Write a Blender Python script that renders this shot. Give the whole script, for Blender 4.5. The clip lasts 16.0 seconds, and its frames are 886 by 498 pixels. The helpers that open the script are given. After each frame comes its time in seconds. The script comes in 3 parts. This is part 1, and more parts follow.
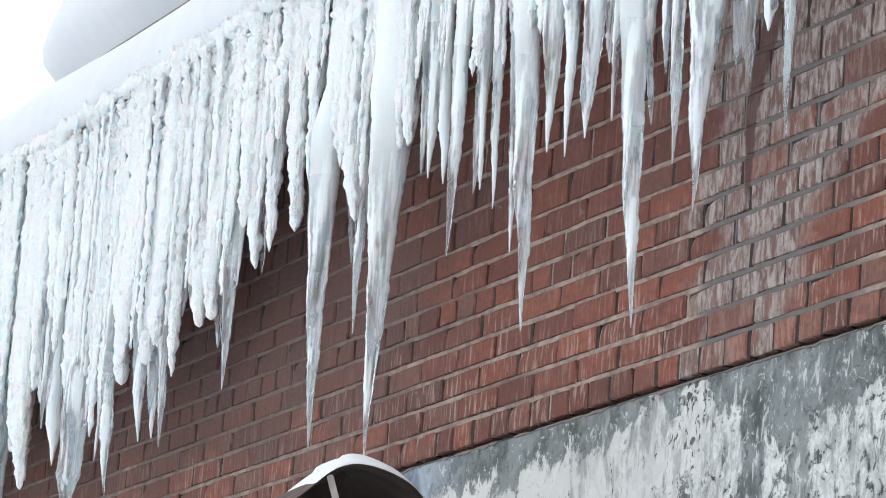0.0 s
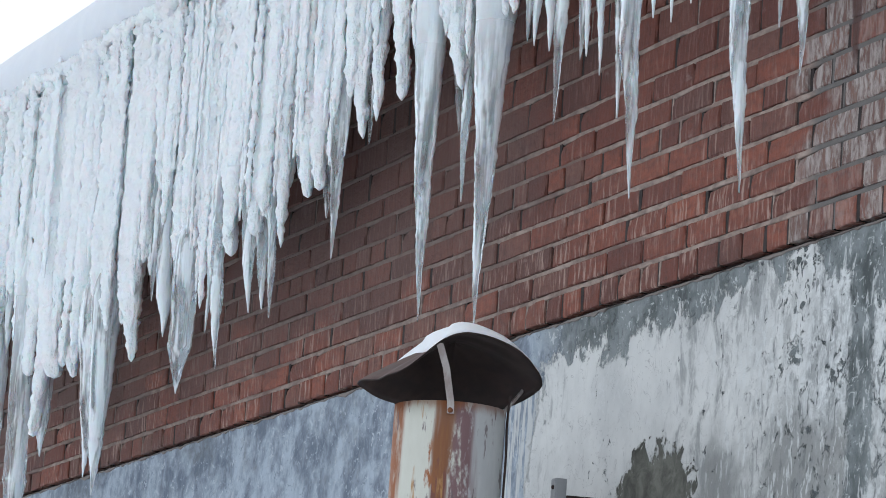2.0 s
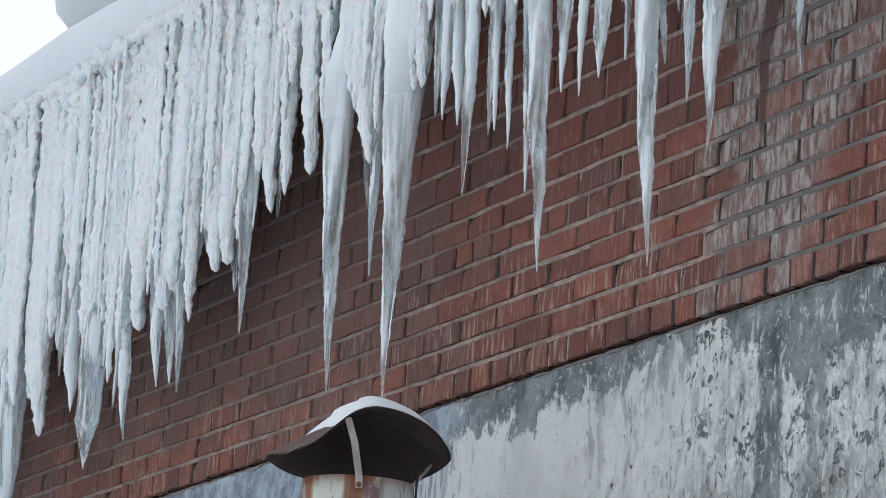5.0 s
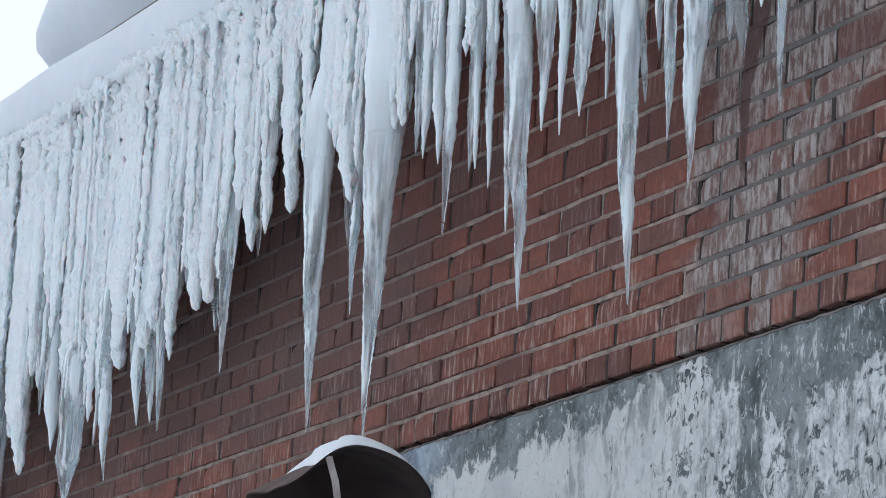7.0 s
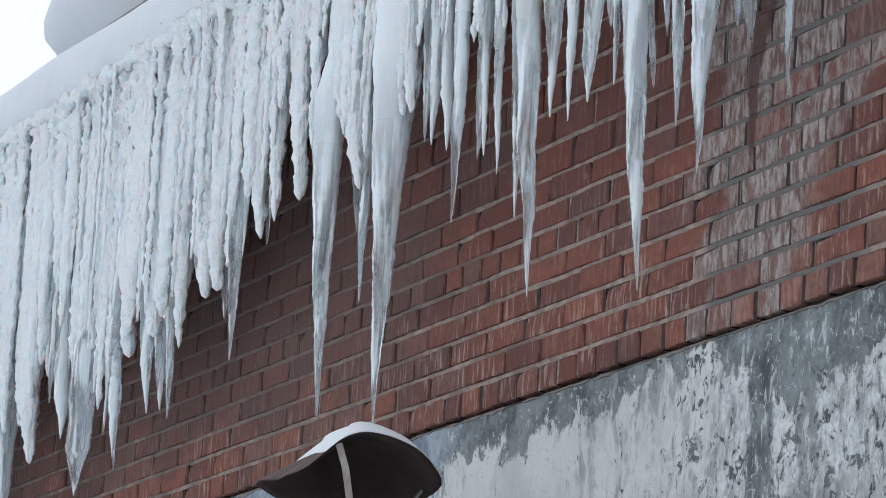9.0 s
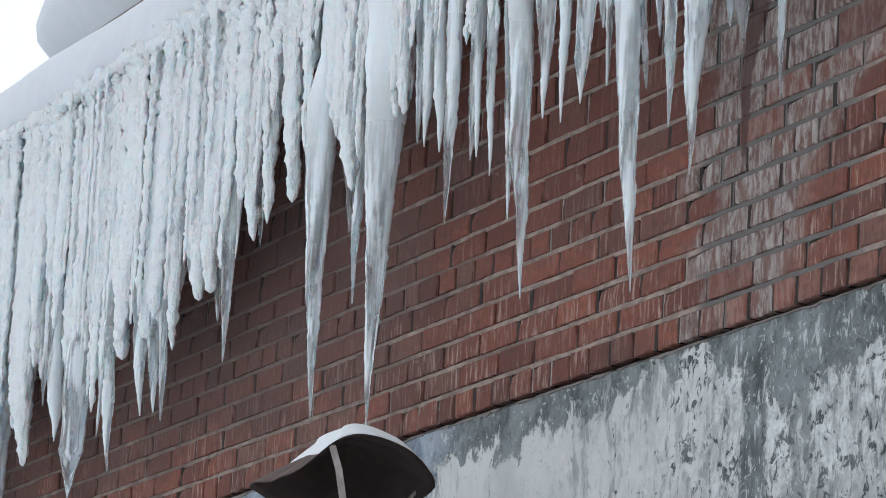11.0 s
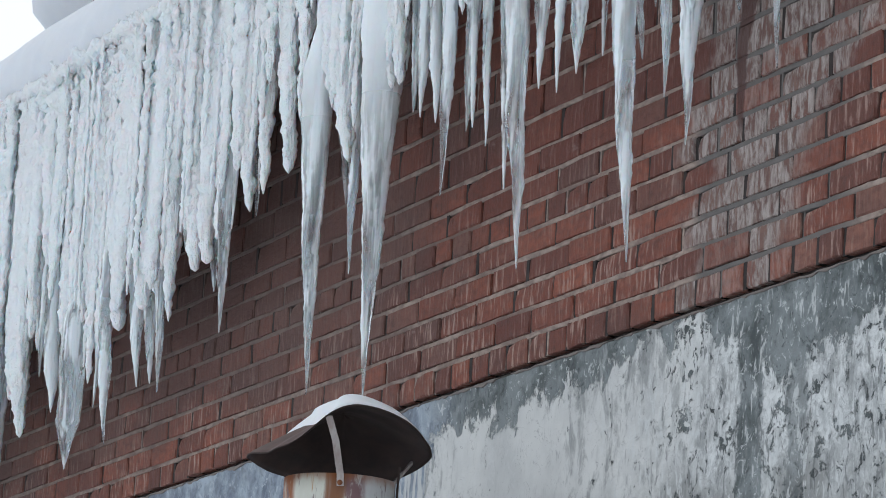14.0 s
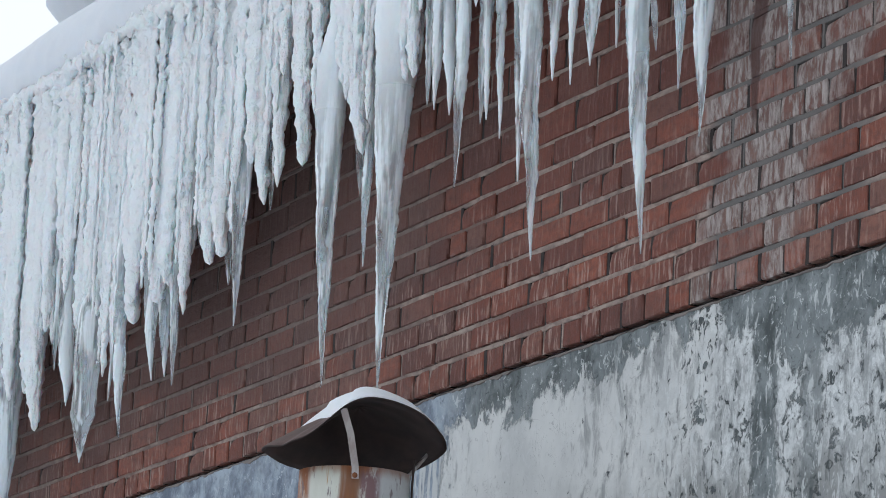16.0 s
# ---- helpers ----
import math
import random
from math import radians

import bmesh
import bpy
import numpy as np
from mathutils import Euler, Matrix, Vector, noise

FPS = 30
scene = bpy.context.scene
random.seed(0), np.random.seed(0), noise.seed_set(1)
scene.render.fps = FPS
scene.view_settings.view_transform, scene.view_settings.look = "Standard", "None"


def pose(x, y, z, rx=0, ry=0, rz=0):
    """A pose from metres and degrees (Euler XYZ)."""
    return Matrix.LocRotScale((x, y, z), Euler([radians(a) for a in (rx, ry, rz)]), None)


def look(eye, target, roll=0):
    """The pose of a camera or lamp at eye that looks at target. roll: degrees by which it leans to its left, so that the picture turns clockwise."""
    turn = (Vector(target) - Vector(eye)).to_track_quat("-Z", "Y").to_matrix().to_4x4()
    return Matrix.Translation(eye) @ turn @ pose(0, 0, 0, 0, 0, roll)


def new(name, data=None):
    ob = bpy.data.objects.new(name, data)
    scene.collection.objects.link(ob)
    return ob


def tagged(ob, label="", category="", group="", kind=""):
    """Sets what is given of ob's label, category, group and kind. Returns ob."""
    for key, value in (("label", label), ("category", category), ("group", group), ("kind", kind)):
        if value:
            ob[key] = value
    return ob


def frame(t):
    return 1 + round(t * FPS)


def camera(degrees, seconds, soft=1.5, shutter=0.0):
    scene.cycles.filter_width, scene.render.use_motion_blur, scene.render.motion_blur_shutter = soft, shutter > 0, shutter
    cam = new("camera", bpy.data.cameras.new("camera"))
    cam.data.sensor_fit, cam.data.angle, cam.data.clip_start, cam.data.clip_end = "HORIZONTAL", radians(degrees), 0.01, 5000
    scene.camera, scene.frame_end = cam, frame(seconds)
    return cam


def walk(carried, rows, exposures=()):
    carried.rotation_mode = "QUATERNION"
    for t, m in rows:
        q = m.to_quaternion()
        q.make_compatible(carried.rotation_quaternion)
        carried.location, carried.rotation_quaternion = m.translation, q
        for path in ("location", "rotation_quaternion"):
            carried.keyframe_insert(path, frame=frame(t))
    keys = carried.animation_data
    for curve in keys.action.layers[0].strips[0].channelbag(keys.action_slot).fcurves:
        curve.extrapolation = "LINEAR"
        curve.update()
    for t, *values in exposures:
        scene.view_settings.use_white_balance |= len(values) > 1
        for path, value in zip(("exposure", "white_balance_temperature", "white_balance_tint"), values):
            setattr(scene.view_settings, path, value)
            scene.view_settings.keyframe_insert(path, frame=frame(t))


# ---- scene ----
# the camera stands on the snow in front of the building and turns by hand, with a long lens
cam = camera(12.24, 16.0, soft=0.9)
EYE = (11.426, -4.794, 1.6)
ROWS = [
    # seconds, turn to the left, tilt up, lean
    (0.0, 66.787, 12.732, 4.334), (0.5, 66.959, 12.508, 4.126), (1.0, 66.983, 12.421, 3.974),
    (1.5, 67.221, 12.054, 3.946), (1.8, 67.686, 11.305, 3.907), (2.0, 68.180, 10.800, 3.886), (2.5, 68.402, 10.469, 3.756),
    (3.0, 68.577, 10.393, 3.766), (3.5, 68.427, 10.475, 3.784), (4.0, 68.007, 10.560, 3.696),
    (4.5, 67.737, 10.988, 3.690), (4.8, 67.089, 11.818, 3.582), (5.0, 66.952, 11.907, 3.592),
    (5.2, 66.857, 11.933, 3.551), (7.3, 66.693, 12.526, 3.478), (7.5, 66.698, 12.538, 3.393),
    (8.0, 66.763, 12.467, 3.266), (8.5, 66.836, 12.304, 3.267), (9.0, 66.829, 12.264, 3.283),
    (11.5, 66.683, 12.292, 3.044), (12.0, 66.648, 12.159, 2.869), (12.5, 66.729, 12.027, 2.934),
    (13.0, 66.708, 11.932, 3.039), (13.5, 66.661, 11.849, 3.054), (14.0, 66.656, 11.886, 3.014),
    (14.5, 66.728, 11.871, 3.000), (15.0, 66.784, 11.837, 2.924), (15.5, 66.830, 11.810, 2.926),
    (16.0, 66.852, 11.771, 2.867),
]
EXPOSURES = [(0.0, 0.88, 6500, 10), (1.0, 0.88, 6450, 10), (1.5, 0.78, 6350, 10), (2.0, 0.5, 6150, 10), (2.5, 0.3, 6050, 10), (3.5, 0.28, 6050, 10), (4.5, 0.32, 6250, 10), (7.5, 0.3, 5900, 10), (9.0, 0.32, 6150, 10), (12.5, 0.34, 6300, 10), (16.0, 0.3, 6150, 10)]
walk(cam, [(t, pose(*EYE, 90 + tilt, 0, turn) @ pose(0, 0, 0, 0, 0, lean)) for t, turn, tilt, lean in ROWS], EXPOSURES)

# ---- overcast winter daylight ----
SUN_ELEV, SUN_AZ = 42.0, -30.0
world = bpy.data.worlds.new("overcast_sky")
scene.world = world
world.use_nodes = True
wn, wl = world.node_tree.nodes, world.node_tree.links
bg = wn["Background"]
sky = wn.new("ShaderNodeTexSky")
sky.sky_type, sky.sun_disc = "NISHITA", False
sky.sun_elevation, sky.sun_rotation = radians(SUN_ELEV), radians(SUN_AZ)
sky.dust_density, sky.air_density = 4.0, 1.0
hs = wn.new("ShaderNodeHueSaturation")
hs.inputs["Saturation"].default_value = 0.3
wl.new(sky.outputs[0], hs.inputs["Color"])
cloud = wn.new("ShaderNodeMix")   # an even layer of cloud over the clear sky
cloud.data_type = "RGBA"
cloud.inputs[0].default_value = 0.65
cloud.inputs[7].default_value = (7.0, 7.3, 7.6, 1.0)
wl.new(hs.outputs[0], cloud.inputs[6])
wl.new(cloud.outputs[2], bg.inputs["Color"])
bg.inputs["Strength"].default_value = 0.12
sun = new("sun", bpy.data.lights.new("sun", "SUN"))
sun.data.energy, sun.data.angle, sun.data.color = 0.12, radians(60), (1.0, 0.98, 0.95)
_a, _e = radians(SUN_AZ), radians(SUN_ELEV)
_from = Vector((math.sin(_a) * math.cos(_e), math.cos(_a) * math.cos(_e), math.sin(_e)))
sun.matrix_world = look(_from * 40, (0, 0, 0))


# ---- materials ----
def mat(name):
    m = bpy.data.materials.new(name)
    m.use_nodes = True
    return m, m.node_tree.nodes, m.node_tree.links, m.node_tree.nodes["Principled BSDF"]


class Nodes:
    """Short ways to add nodes to one material."""

    def __init__(self, name, rough=0.8):
        self.m, self.n, self.l, self.b = mat(name)
        self.b.inputs["Roughness"].default_value = rough
        self.pos = self.n.new("ShaderNodeNewGeometry").outputs["Position"]

    def put(self, socket, value):
        if isinstance(value, (int, float)):
            socket.default_value = value
        elif isinstance(value, tuple):
            socket.default_value = (*value, 1.0) if len(value) == 3 and socket.type == "RGBA" else value
        else:
            self.l.new(value, socket)

    def scaled(self, scale, shift=(0, 0, 0)):
        v = self.n.new("ShaderNodeMapping")
        v.inputs["Scale"].default_value, v.inputs["Location"].default_value = scale, shift
        self.l.new(self.pos, v.inputs["Vector"])
        return v.outputs[0]

    def noise(self, scale, stretch=(1, 1, 1), detail=4.0, rough=0.55, shift=(0, 0, 0), distortion=0.0):
        t = self.n.new("ShaderNodeTexNoise")
        self.l.new(self.scaled(stretch, shift), t.inputs["Vector"])
        t.inputs["Scale"].default_value, t.inputs["Detail"].default_value = scale, detail
        t.inputs["Roughness"].default_value, t.inputs["Distortion"].default_value = rough, distortion
        return t.outputs["Fac"]

    def ramp(self, value, a, b, lo=0.0, hi=1.0):
        r = self.n.new("ShaderNodeMapRange")
        r.interpolation_type = "SMOOTHSTEP"
        self.put(r.inputs["Value"], value)
        for key, v in (("From Min", a), ("From Max", b), ("To Min", lo), ("To Max", hi)):
            r.inputs[key].default_value = v
        return r.outputs["Result"]

    def math(self, op, a, b=0.0):
        o = self.n.new("ShaderNodeMath")
        o.operation = op
        self.put(o.inputs[0], a)
        self.put(o.inputs[1], b)
        return o.outputs[0]

    def mix(self, fac, a, b):
        o = self.n.new("ShaderNodeMix")
        o.data_type = "RGBA"
        self.put(o.inputs[0], fac)
        self.put(o.inputs[6], a)
        self.put(o.inputs[7], b)
        return o.outputs[2]

    def xyz(self):
        s = self.n.new("ShaderNodeSeparateXYZ")
        self.l.new(self.pos, s.inputs[0])
        return s.outputs

    def colour(self, c):
        self.put(self.b.inputs["Base Color"], c)

    def bump(self, height, strength=0.3, distance=0.01):
        o = self.n.new("ShaderNodeBump")
        o.inputs["Strength"].default_value, o.inputs["Distance"].default_value = strength, distance
        self.l.new(height, o.inputs["Height"])
        self.l.new(o.outputs[0], self.b.inputs["Normal"])


def icicle_shade(k, x, z):
    """Painted shade of the ice curtain, uneven, deeper to the left and higher up."""
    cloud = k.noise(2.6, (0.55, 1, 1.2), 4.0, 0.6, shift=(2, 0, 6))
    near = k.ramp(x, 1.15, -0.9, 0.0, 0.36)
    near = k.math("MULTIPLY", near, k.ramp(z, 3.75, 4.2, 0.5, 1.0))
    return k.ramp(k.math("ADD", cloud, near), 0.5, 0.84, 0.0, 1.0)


def water_run(k, x, z):
    """The damp red-brown run below a leak at the eave, narrowing on its way down."""
    wave = k.math("MULTIPLY", k.math("SUBTRACT", k.noise(9.0, (0.2, 1, 1), 3.0), 0.5), 0.06)
    mid = k.math("ADD", k.ramp(z, 4.3, 4.68, 2.203, 2.285), wave)
    half = k.ramp(z, 4.12, 4.55, 0.012, 0.05)
    off = k.math("SUBTRACT", k.math("ABSOLUTE", k.math("SUBTRACT", x, mid)), half)
    return k.math("MULTIPLY", k.ramp(off, 0.012, -0.006), k.ramp(z, 4.10, 4.16))


def brick_material(name, joined):
    k = Nodes(name, 0.85)
    if joined:
        rnd = k.n["Geometry"].outputs["Random Per Island"]
    else:
        rnd = k.n.new("ShaderNodeObjectInfo").outputs["Random"]
    x, y, z = k.xyz()
    rnd2 = k.math("FRACT", k.math("MULTIPLY", rnd, 7.31))
    rnd3 = k.math("FRACT", k.math("MULTIPLY", rnd, 23.7))
    base = k.mix(rnd, (0.130, 0.041, 0.029), (0.292, 0.089, 0.052))
    base = k.mix(k.ramp(rnd2, 0.72, 0.95, 0.0, 0.6), base, (0.20, 0.115, 0.09))
    base = k.mix(k.ramp(rnd3, 0.85, 0.95, 0.0, 0.6), base, (0.085, 0.042, 0.036))
    grain = k.noise(48.0, (0.6, 1, 1), 6.0)
    base = k.mix(k.ramp(grain, 0.34, 0.72, 0.0, 0.6), base, (0.115, 0.050, 0.040))
    blotch = k.noise(15.0, (0.6, 1, 1.1), 5.0, 0.65, shift=(8, 1, 4))
    base = k.mix(k.ramp(blotch, 0.54, 0.70, 0.0, 0.5), base, (0.075, 0.036, 0.030))
    base = k.mix(k.ramp(blotch, 0.44, 0.30, 0.0, 0.4), base, (0.30, 0.135, 0.09))
    # wire-cut drag marks, upright and pale
    drag = k.noise(62.0, (1.0, 1, 0.16), 4.0, 0.6)
    worn = k.ramp(k.math("ADD", k.noise(3.2, detail=3.0), k.math("MULTIPLY", rnd3, 0.30)), 0.48, 0.76, 0.06, 0.9)
    # fewer drag marks higher up, which helps the painted eave shade
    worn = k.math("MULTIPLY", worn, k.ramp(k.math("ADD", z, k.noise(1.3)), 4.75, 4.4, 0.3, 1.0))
    # shade under the eave, painted in: upper courses go darker, unevenly
    eave_shade = k.ramp(k.math("ADD", z, k.math("MULTIPLY", k.noise(1.6, detail=3.0, shift=(0, 0, 2)), 0.6)), 4.36, 4.72, 0.0, 0.5)
    base = k.mix(eave_shade, base, (0.100, 0.032, 0.024))
    base = k.mix(k.math("MULTIPLY", k.ramp(drag, 0.50, 0.68), worn), base, (0.40, 0.275, 0.225))
    base = k.mix(k.ramp(drag, 0.42, 0.34, 0.0, 0.35), base, (0.07, 0.032, 0.027))
    # lime bloom on odd spots
    lime = k.noise(11.0, (0.5, 1, 0.9), 6.0, 0.7, shift=(5, 5, 0))
    base = k.mix(k.ramp(lime, 0.64, 0.74, 0.0, 0.5), base, (0.33, 0.25, 0.22))
    # shade behind the icicles, mixed into the brick colour
    dirt_or_shade = icicle_shade(k, x, z)
    base = k.mix(k.math("MULTIPLY", dirt_or_shade, 0.66), base, k.mix(grain, (0.070, 0.046, 0.041), (0.115, 0.068, 0.057)))
    # cement smeared over the patched strip, dragged upright
    wob = k.noise(4.0, (1, 1, 1.5), 3.0, shift=(3, 0, 1))
    xs = k.math("ADD", x, k.math("MULTIPLY", k.math("SUBTRACT", wob, 0.5), 0.5))
    xs = k.math("ADD", xs, k.math("MULTIPLY", k.math("SUBTRACT", rnd2, 0.5), 0.16))
    right = k.math("SUBTRACT", xs, k.ramp(z, 3.9, 4.5, 0.0, 0.42))
    zone = k.math("MULTIPLY", k.ramp(xs, 1.90, 2.02), k.ramp(right, 2.62, 2.46))
    per = k.ramp(rnd2, 0.05, 0.3, 0.3, 1.0)
    stroke = k.noise(38.0, (1.0, 1, 0.34), 5.0, 0.68, shift=(1, 2, 5), distortion=0.4)
    coat = k.ramp(stroke, 0.37, 0.56)
    smear = k.math("MULTIPLY", zone, k.math("MULTIPLY", per, k.ramp(coat, 0.1, 0.8, 0.45, 0.92)))
    base = k.mix(smear, base, k.mix(k.ramp(stroke, 0.40, 0.66), (0.17, 0.125, 0.11), (0.43, 0.38, 0.35)))
    base = k.mix(k.math("MULTIPLY", water_run(k, x, z), 0.88), base, k.mix(grain, (0.058, 0.027, 0.023), (0.098, 0.043, 0.035)))
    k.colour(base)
    k.bump(k.math("ADD", grain, k.math("ADD", k.math("MULTIPLY", stroke, 0.8), k.math("MULTIPLY", drag, 0.7))), 0.9, 0.006)
    return k.m


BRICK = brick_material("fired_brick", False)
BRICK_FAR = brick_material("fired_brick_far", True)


def simple(name, c1, c2, rough, scale=20.0, stretch=(1, 1, 1), bump=0.3, dist=0.004, metal=0.0, lo=0.3, hi=0.7):
    k = Nodes(name, rough)
    n = k.noise(scale, stretch, 6.0, 0.6)
    big = k.noise(scale * 0.13, stretch, 3.0, shift=(4, 1, 2))
    k.colour(k.mix(k.math("MULTIPLY", k.ramp(n, lo, hi), k.ramp(big, 0.25, 0.65, 0.4, 1.0)), c1, c2))
    k.b.inputs["Metallic"].default_value = metal
    k.bump(n, bump, dist)
    return k.m


def mortar_material():
    k = Nodes("lime_mortar", 0.95)
    n = k.noise(40.0, (0.5, 1, 1), 6.0)
    x, y, z = k.xyz()
    c = k.mix(k.ramp(n, 0.3, 0.7), (0.40, 0.315, 0.265), (0.20, 0.15, 0.128))
    c = k.mix(k.ramp(k.noise(3.2, (0.6, 1, 2.5), 4.0), 0.52, 0.66, 0.0, 0.8), c, (0.15, 0.095, 0.08))
    # the same painted shade dulls the mortar
    c = k.mix(k.math("MULTIPLY", icicle_shade(k, x, z), 0.75), c, (0.115, 0.083, 0.074))
    # newer cement in the patched strip
    c = k.mix(k.math("MULTIPLY", k.ramp(x, 1.93, 2.03), k.ramp(x, 2.95, 2.7)), c, k.mix(n, (0.10, 0.092, 0.086), (0.19, 0.175, 0.165)))
    c = k.mix(k.math("MULTIPLY", water_run(k, x, z), 0.85), c, (0.085, 0.04, 0.034))
    k.colour(c)
    k.bump(n, 0.7, 0.005)
    return k.m


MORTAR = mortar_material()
CORE = simple("joint_in_shade", (0.045, 0.034, 0.031), (0.022, 0.018, 0.017), 0.95, 30.0)
SOFFIT = simple("weathered_board", (0.23, 0.20, 0.18), (0.12, 0.10, 0.09), 0.8, 12.0, (0.3, 4, 4))


def snow_material(name, low, high):
    k = Nodes(name, 0.6)
    n = k.noise(9.0, detail=6.0)
    k.colour(k.mix(n, low, high))
    k.b.inputs["Subsurface Weight"].default_value = 0.25
    k.b.inputs["Subsurface Radius"].default_value = (0.03, 0.04, 0.05)
    k.b.inputs["Subsurface Scale"].default_value = 0.5
    k.bump(k.math("ADD", k.noise(60.0, detail=5.0), k.math("MULTIPLY", n, 2.0)), 0.25, 0.01)
    return k.m


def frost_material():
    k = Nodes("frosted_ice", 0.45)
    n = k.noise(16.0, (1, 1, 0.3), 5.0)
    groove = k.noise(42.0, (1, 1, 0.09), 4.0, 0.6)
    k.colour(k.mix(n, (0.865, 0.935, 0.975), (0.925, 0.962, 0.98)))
    k.b.inputs["Subsurface Weight"].default_value = 0.5
    k.b.inputs["Subsurface Radius"].default_value = (0.035, 0.055, 0.065)
    k.b.inputs["Subsurface Scale"].default_value = 0.35
    k.b.inputs["IOR"].default_value = 1.31
    knob = k.noise(44.0, (1, 1, 0.8), 2.0, 0.5)
    k.bump(k.math("ADD", k.math("MULTIPLY", groove, 2.2), k.math("MULTIPLY", knob, 1.4)), 0.85, 0.014)
    return k.m


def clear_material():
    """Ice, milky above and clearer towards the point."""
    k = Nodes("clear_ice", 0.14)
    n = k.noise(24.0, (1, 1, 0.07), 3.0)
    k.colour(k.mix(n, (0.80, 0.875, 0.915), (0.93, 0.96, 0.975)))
    k.b.inputs["IOR"].default_value = 1.31
    k.b.inputs["Subsurface Weight"].default_value = 0.35
    k.b.inputs["Subsurface Radius"].default_value = (0.02, 0.03, 0.036)
    k.b.inputs["Subsurface Scale"].default_value = 0.5
    tc = k.n.new("ShaderNodeTexCoord")
    sp = k.n.new("ShaderNodeSeparateXYZ")
    k.l.new(tc.outputs["Generated"], sp.inputs[0])
    k.put(k.b.inputs["Transmission Weight"], k.math("MULTIPLY", k.ramp(n, 0.42, 0.58, 0.10, 0.88), k.ramp(sp.outputs[2], 0.72, 0.28, 0.10, 1.0)))
    k.put(k.b.inputs["Roughness"], k.ramp(sp.outputs[2], 0.35, 0.7, 0.10, 0.4))
    k.bump(k.math("ADD", k.noise(34.0, (1, 1, 0.25), 4.0), k.math("MULTIPLY", n, 2.0)), 0.6, 0.008)
    return k.m


SNOW = snow_material("fresh_snow", (0.80, 0.83, 0.87), (0.87, 0.885, 0.90))
OLD_SNOW = snow_material("wind_packed_snow", (0.66, 0.695, 0.74), (0.76, 0.785, 0.81))
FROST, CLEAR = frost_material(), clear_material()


def plaster_material():
    """Bluish-grey weathered render with flaking whitewash over it."""
    k = Nodes("flaking_whitewash", 0.9)
    x, y, z = k.xyz()
    streak = k.noise(7.0, (0.75, 1, 0.55), 6.0, 0.65)
    fine = k.noise(21.0, (0.75, 1, 0.75), 6.0, 0.62, distortion=0.6)
    chip = k.noise(36.0, (0.72, 1, 0.8), 6.0, 0.74, shift=(2, 3, 1), distortion=0.8)
    blot = k.noise(2.8, (1, 1, 0.7), 4.0, 0.6)
    # damp grey render, paler and bluer to the left of the flue
    blue = k.ramp(k.math("ADD", x, k.math("MULTIPLY", streak, 0.6)), 0.85, 0.45)
    dark = k.mix(blue, (0.066, 0.078, 0.078), (0.13, 0.16, 0.205))
    mid = k.mix(blue, (0.225, 0.25, 0.252), (0.385, 0.445, 0.51))
    under = k.mix(k.ramp(k.math("ADD", k.math("MULTIPLY", streak, 0.65), k.math("MULTIPLY", fine, 0.35)), 0.38, 0.60), dark, mid)
    under = k.mix(k.ramp(chip, 0.57, 0.64, 0.0, 0.85), under, k.mix(blue, (0.56, 0.585, 0.58), (0.47, 0.52, 0.57)))
    under = k.mix(k.ramp(chip, 0.42, 0.35, 0.0, 0.75), under, k.mix(blue, (0.055, 0.062, 0.066), (0.15, 0.18, 0.22)))
    # damp blotches, and pale runs beside the flue
    damp = k.noise(2.1, (0.8, 1, 1.0), 5.0, 0.7, shift=(1, 0, 9))
    under = k.mix(k.math("MULTIPLY", k.ramp(damp, 0.54, 0.66), k.ramp(fine, 0.4, 0.6, 0.25, 0.8)), under, (0.105, 0.12, 0.135))
    runs = k.math("MULTIPLY", k.ramp(k.noise(34.0, (1, 1, 0.10), 4.0, 0.65, shift=(0, 0, 3)), 0.46, 0.54), k.math("MULTIPLY", k.math("MULTIPLY", k.ramp(x, -0.08, 0.05), k.ramp(x, 0.5, 0.3)), k.ramp(k.math("ADD", z, streak), 4.06, 3.98)))
    under = k.mix(k.math("MULTIPLY", runs, 0.85), under, (0.56, 0.57, 0.555))
    # how much whitewash is left: none in the damp band at the top, nor to the left of the flue
    edge = k.math("MULTIPLY", k.math("SUBTRACT", k.math("ADD", streak, k.math("MULTIPLY", fine, 0.5)), 0.75), 0.42)
    ragged = k.math("ADD", z, edge)
    slope = k.math("ADD", ragged, k.math("ADD", k.ramp(x, 1.3, 1.75, 0.0, -0.085), k.ramp(x, 1.95, 2.35, 0.0, 0.16)))
    low = k.ramp(slope, 3.595, 3.565)
    right = k.ramp(k.math("ADD", k.math("ADD", x, k.math("MULTIPLY", edge, 1.3)), k.math("MULTIPLY", chip, 0.25)), 0.36, 0.42)
    wear = k.math("ADD", k.ramp(x, 1.5, 2.2, 0.0, 0.045), k.ramp(k.noise(2.0, (1.6, 1, 0.5), 3.0, shift=(7, 0, 2)), 0.5, 0.7, 0.0, 0.07))
    left_on = k.math("SUBTRACT", k.math("ADD", k.math("MULTIPLY", fine, 0.42), k.math("MULTIPLY", chip, 0.58)), wear)
    # whole flakes come away, more of them to the right
    bend = k.n.new("ShaderNodeTexNoise")
    bend.inputs["Scale"].default_value, bend.inputs["Detail"].default_value = 14.0, 4.0
    k.l.new(k.pos, bend.inputs["Vector"])
    push = k.n.new("ShaderNodeVectorMath")
    push.operation = "MULTIPLY_ADD"
    k.l.new(bend.outputs["Color"], push.inputs[0])
    push.inputs[1].default_value = (0.05, 0.0, 0.05)
    k.l.new(k.scaled((0.55, 0.0, 0.62)), push.inputs[2])
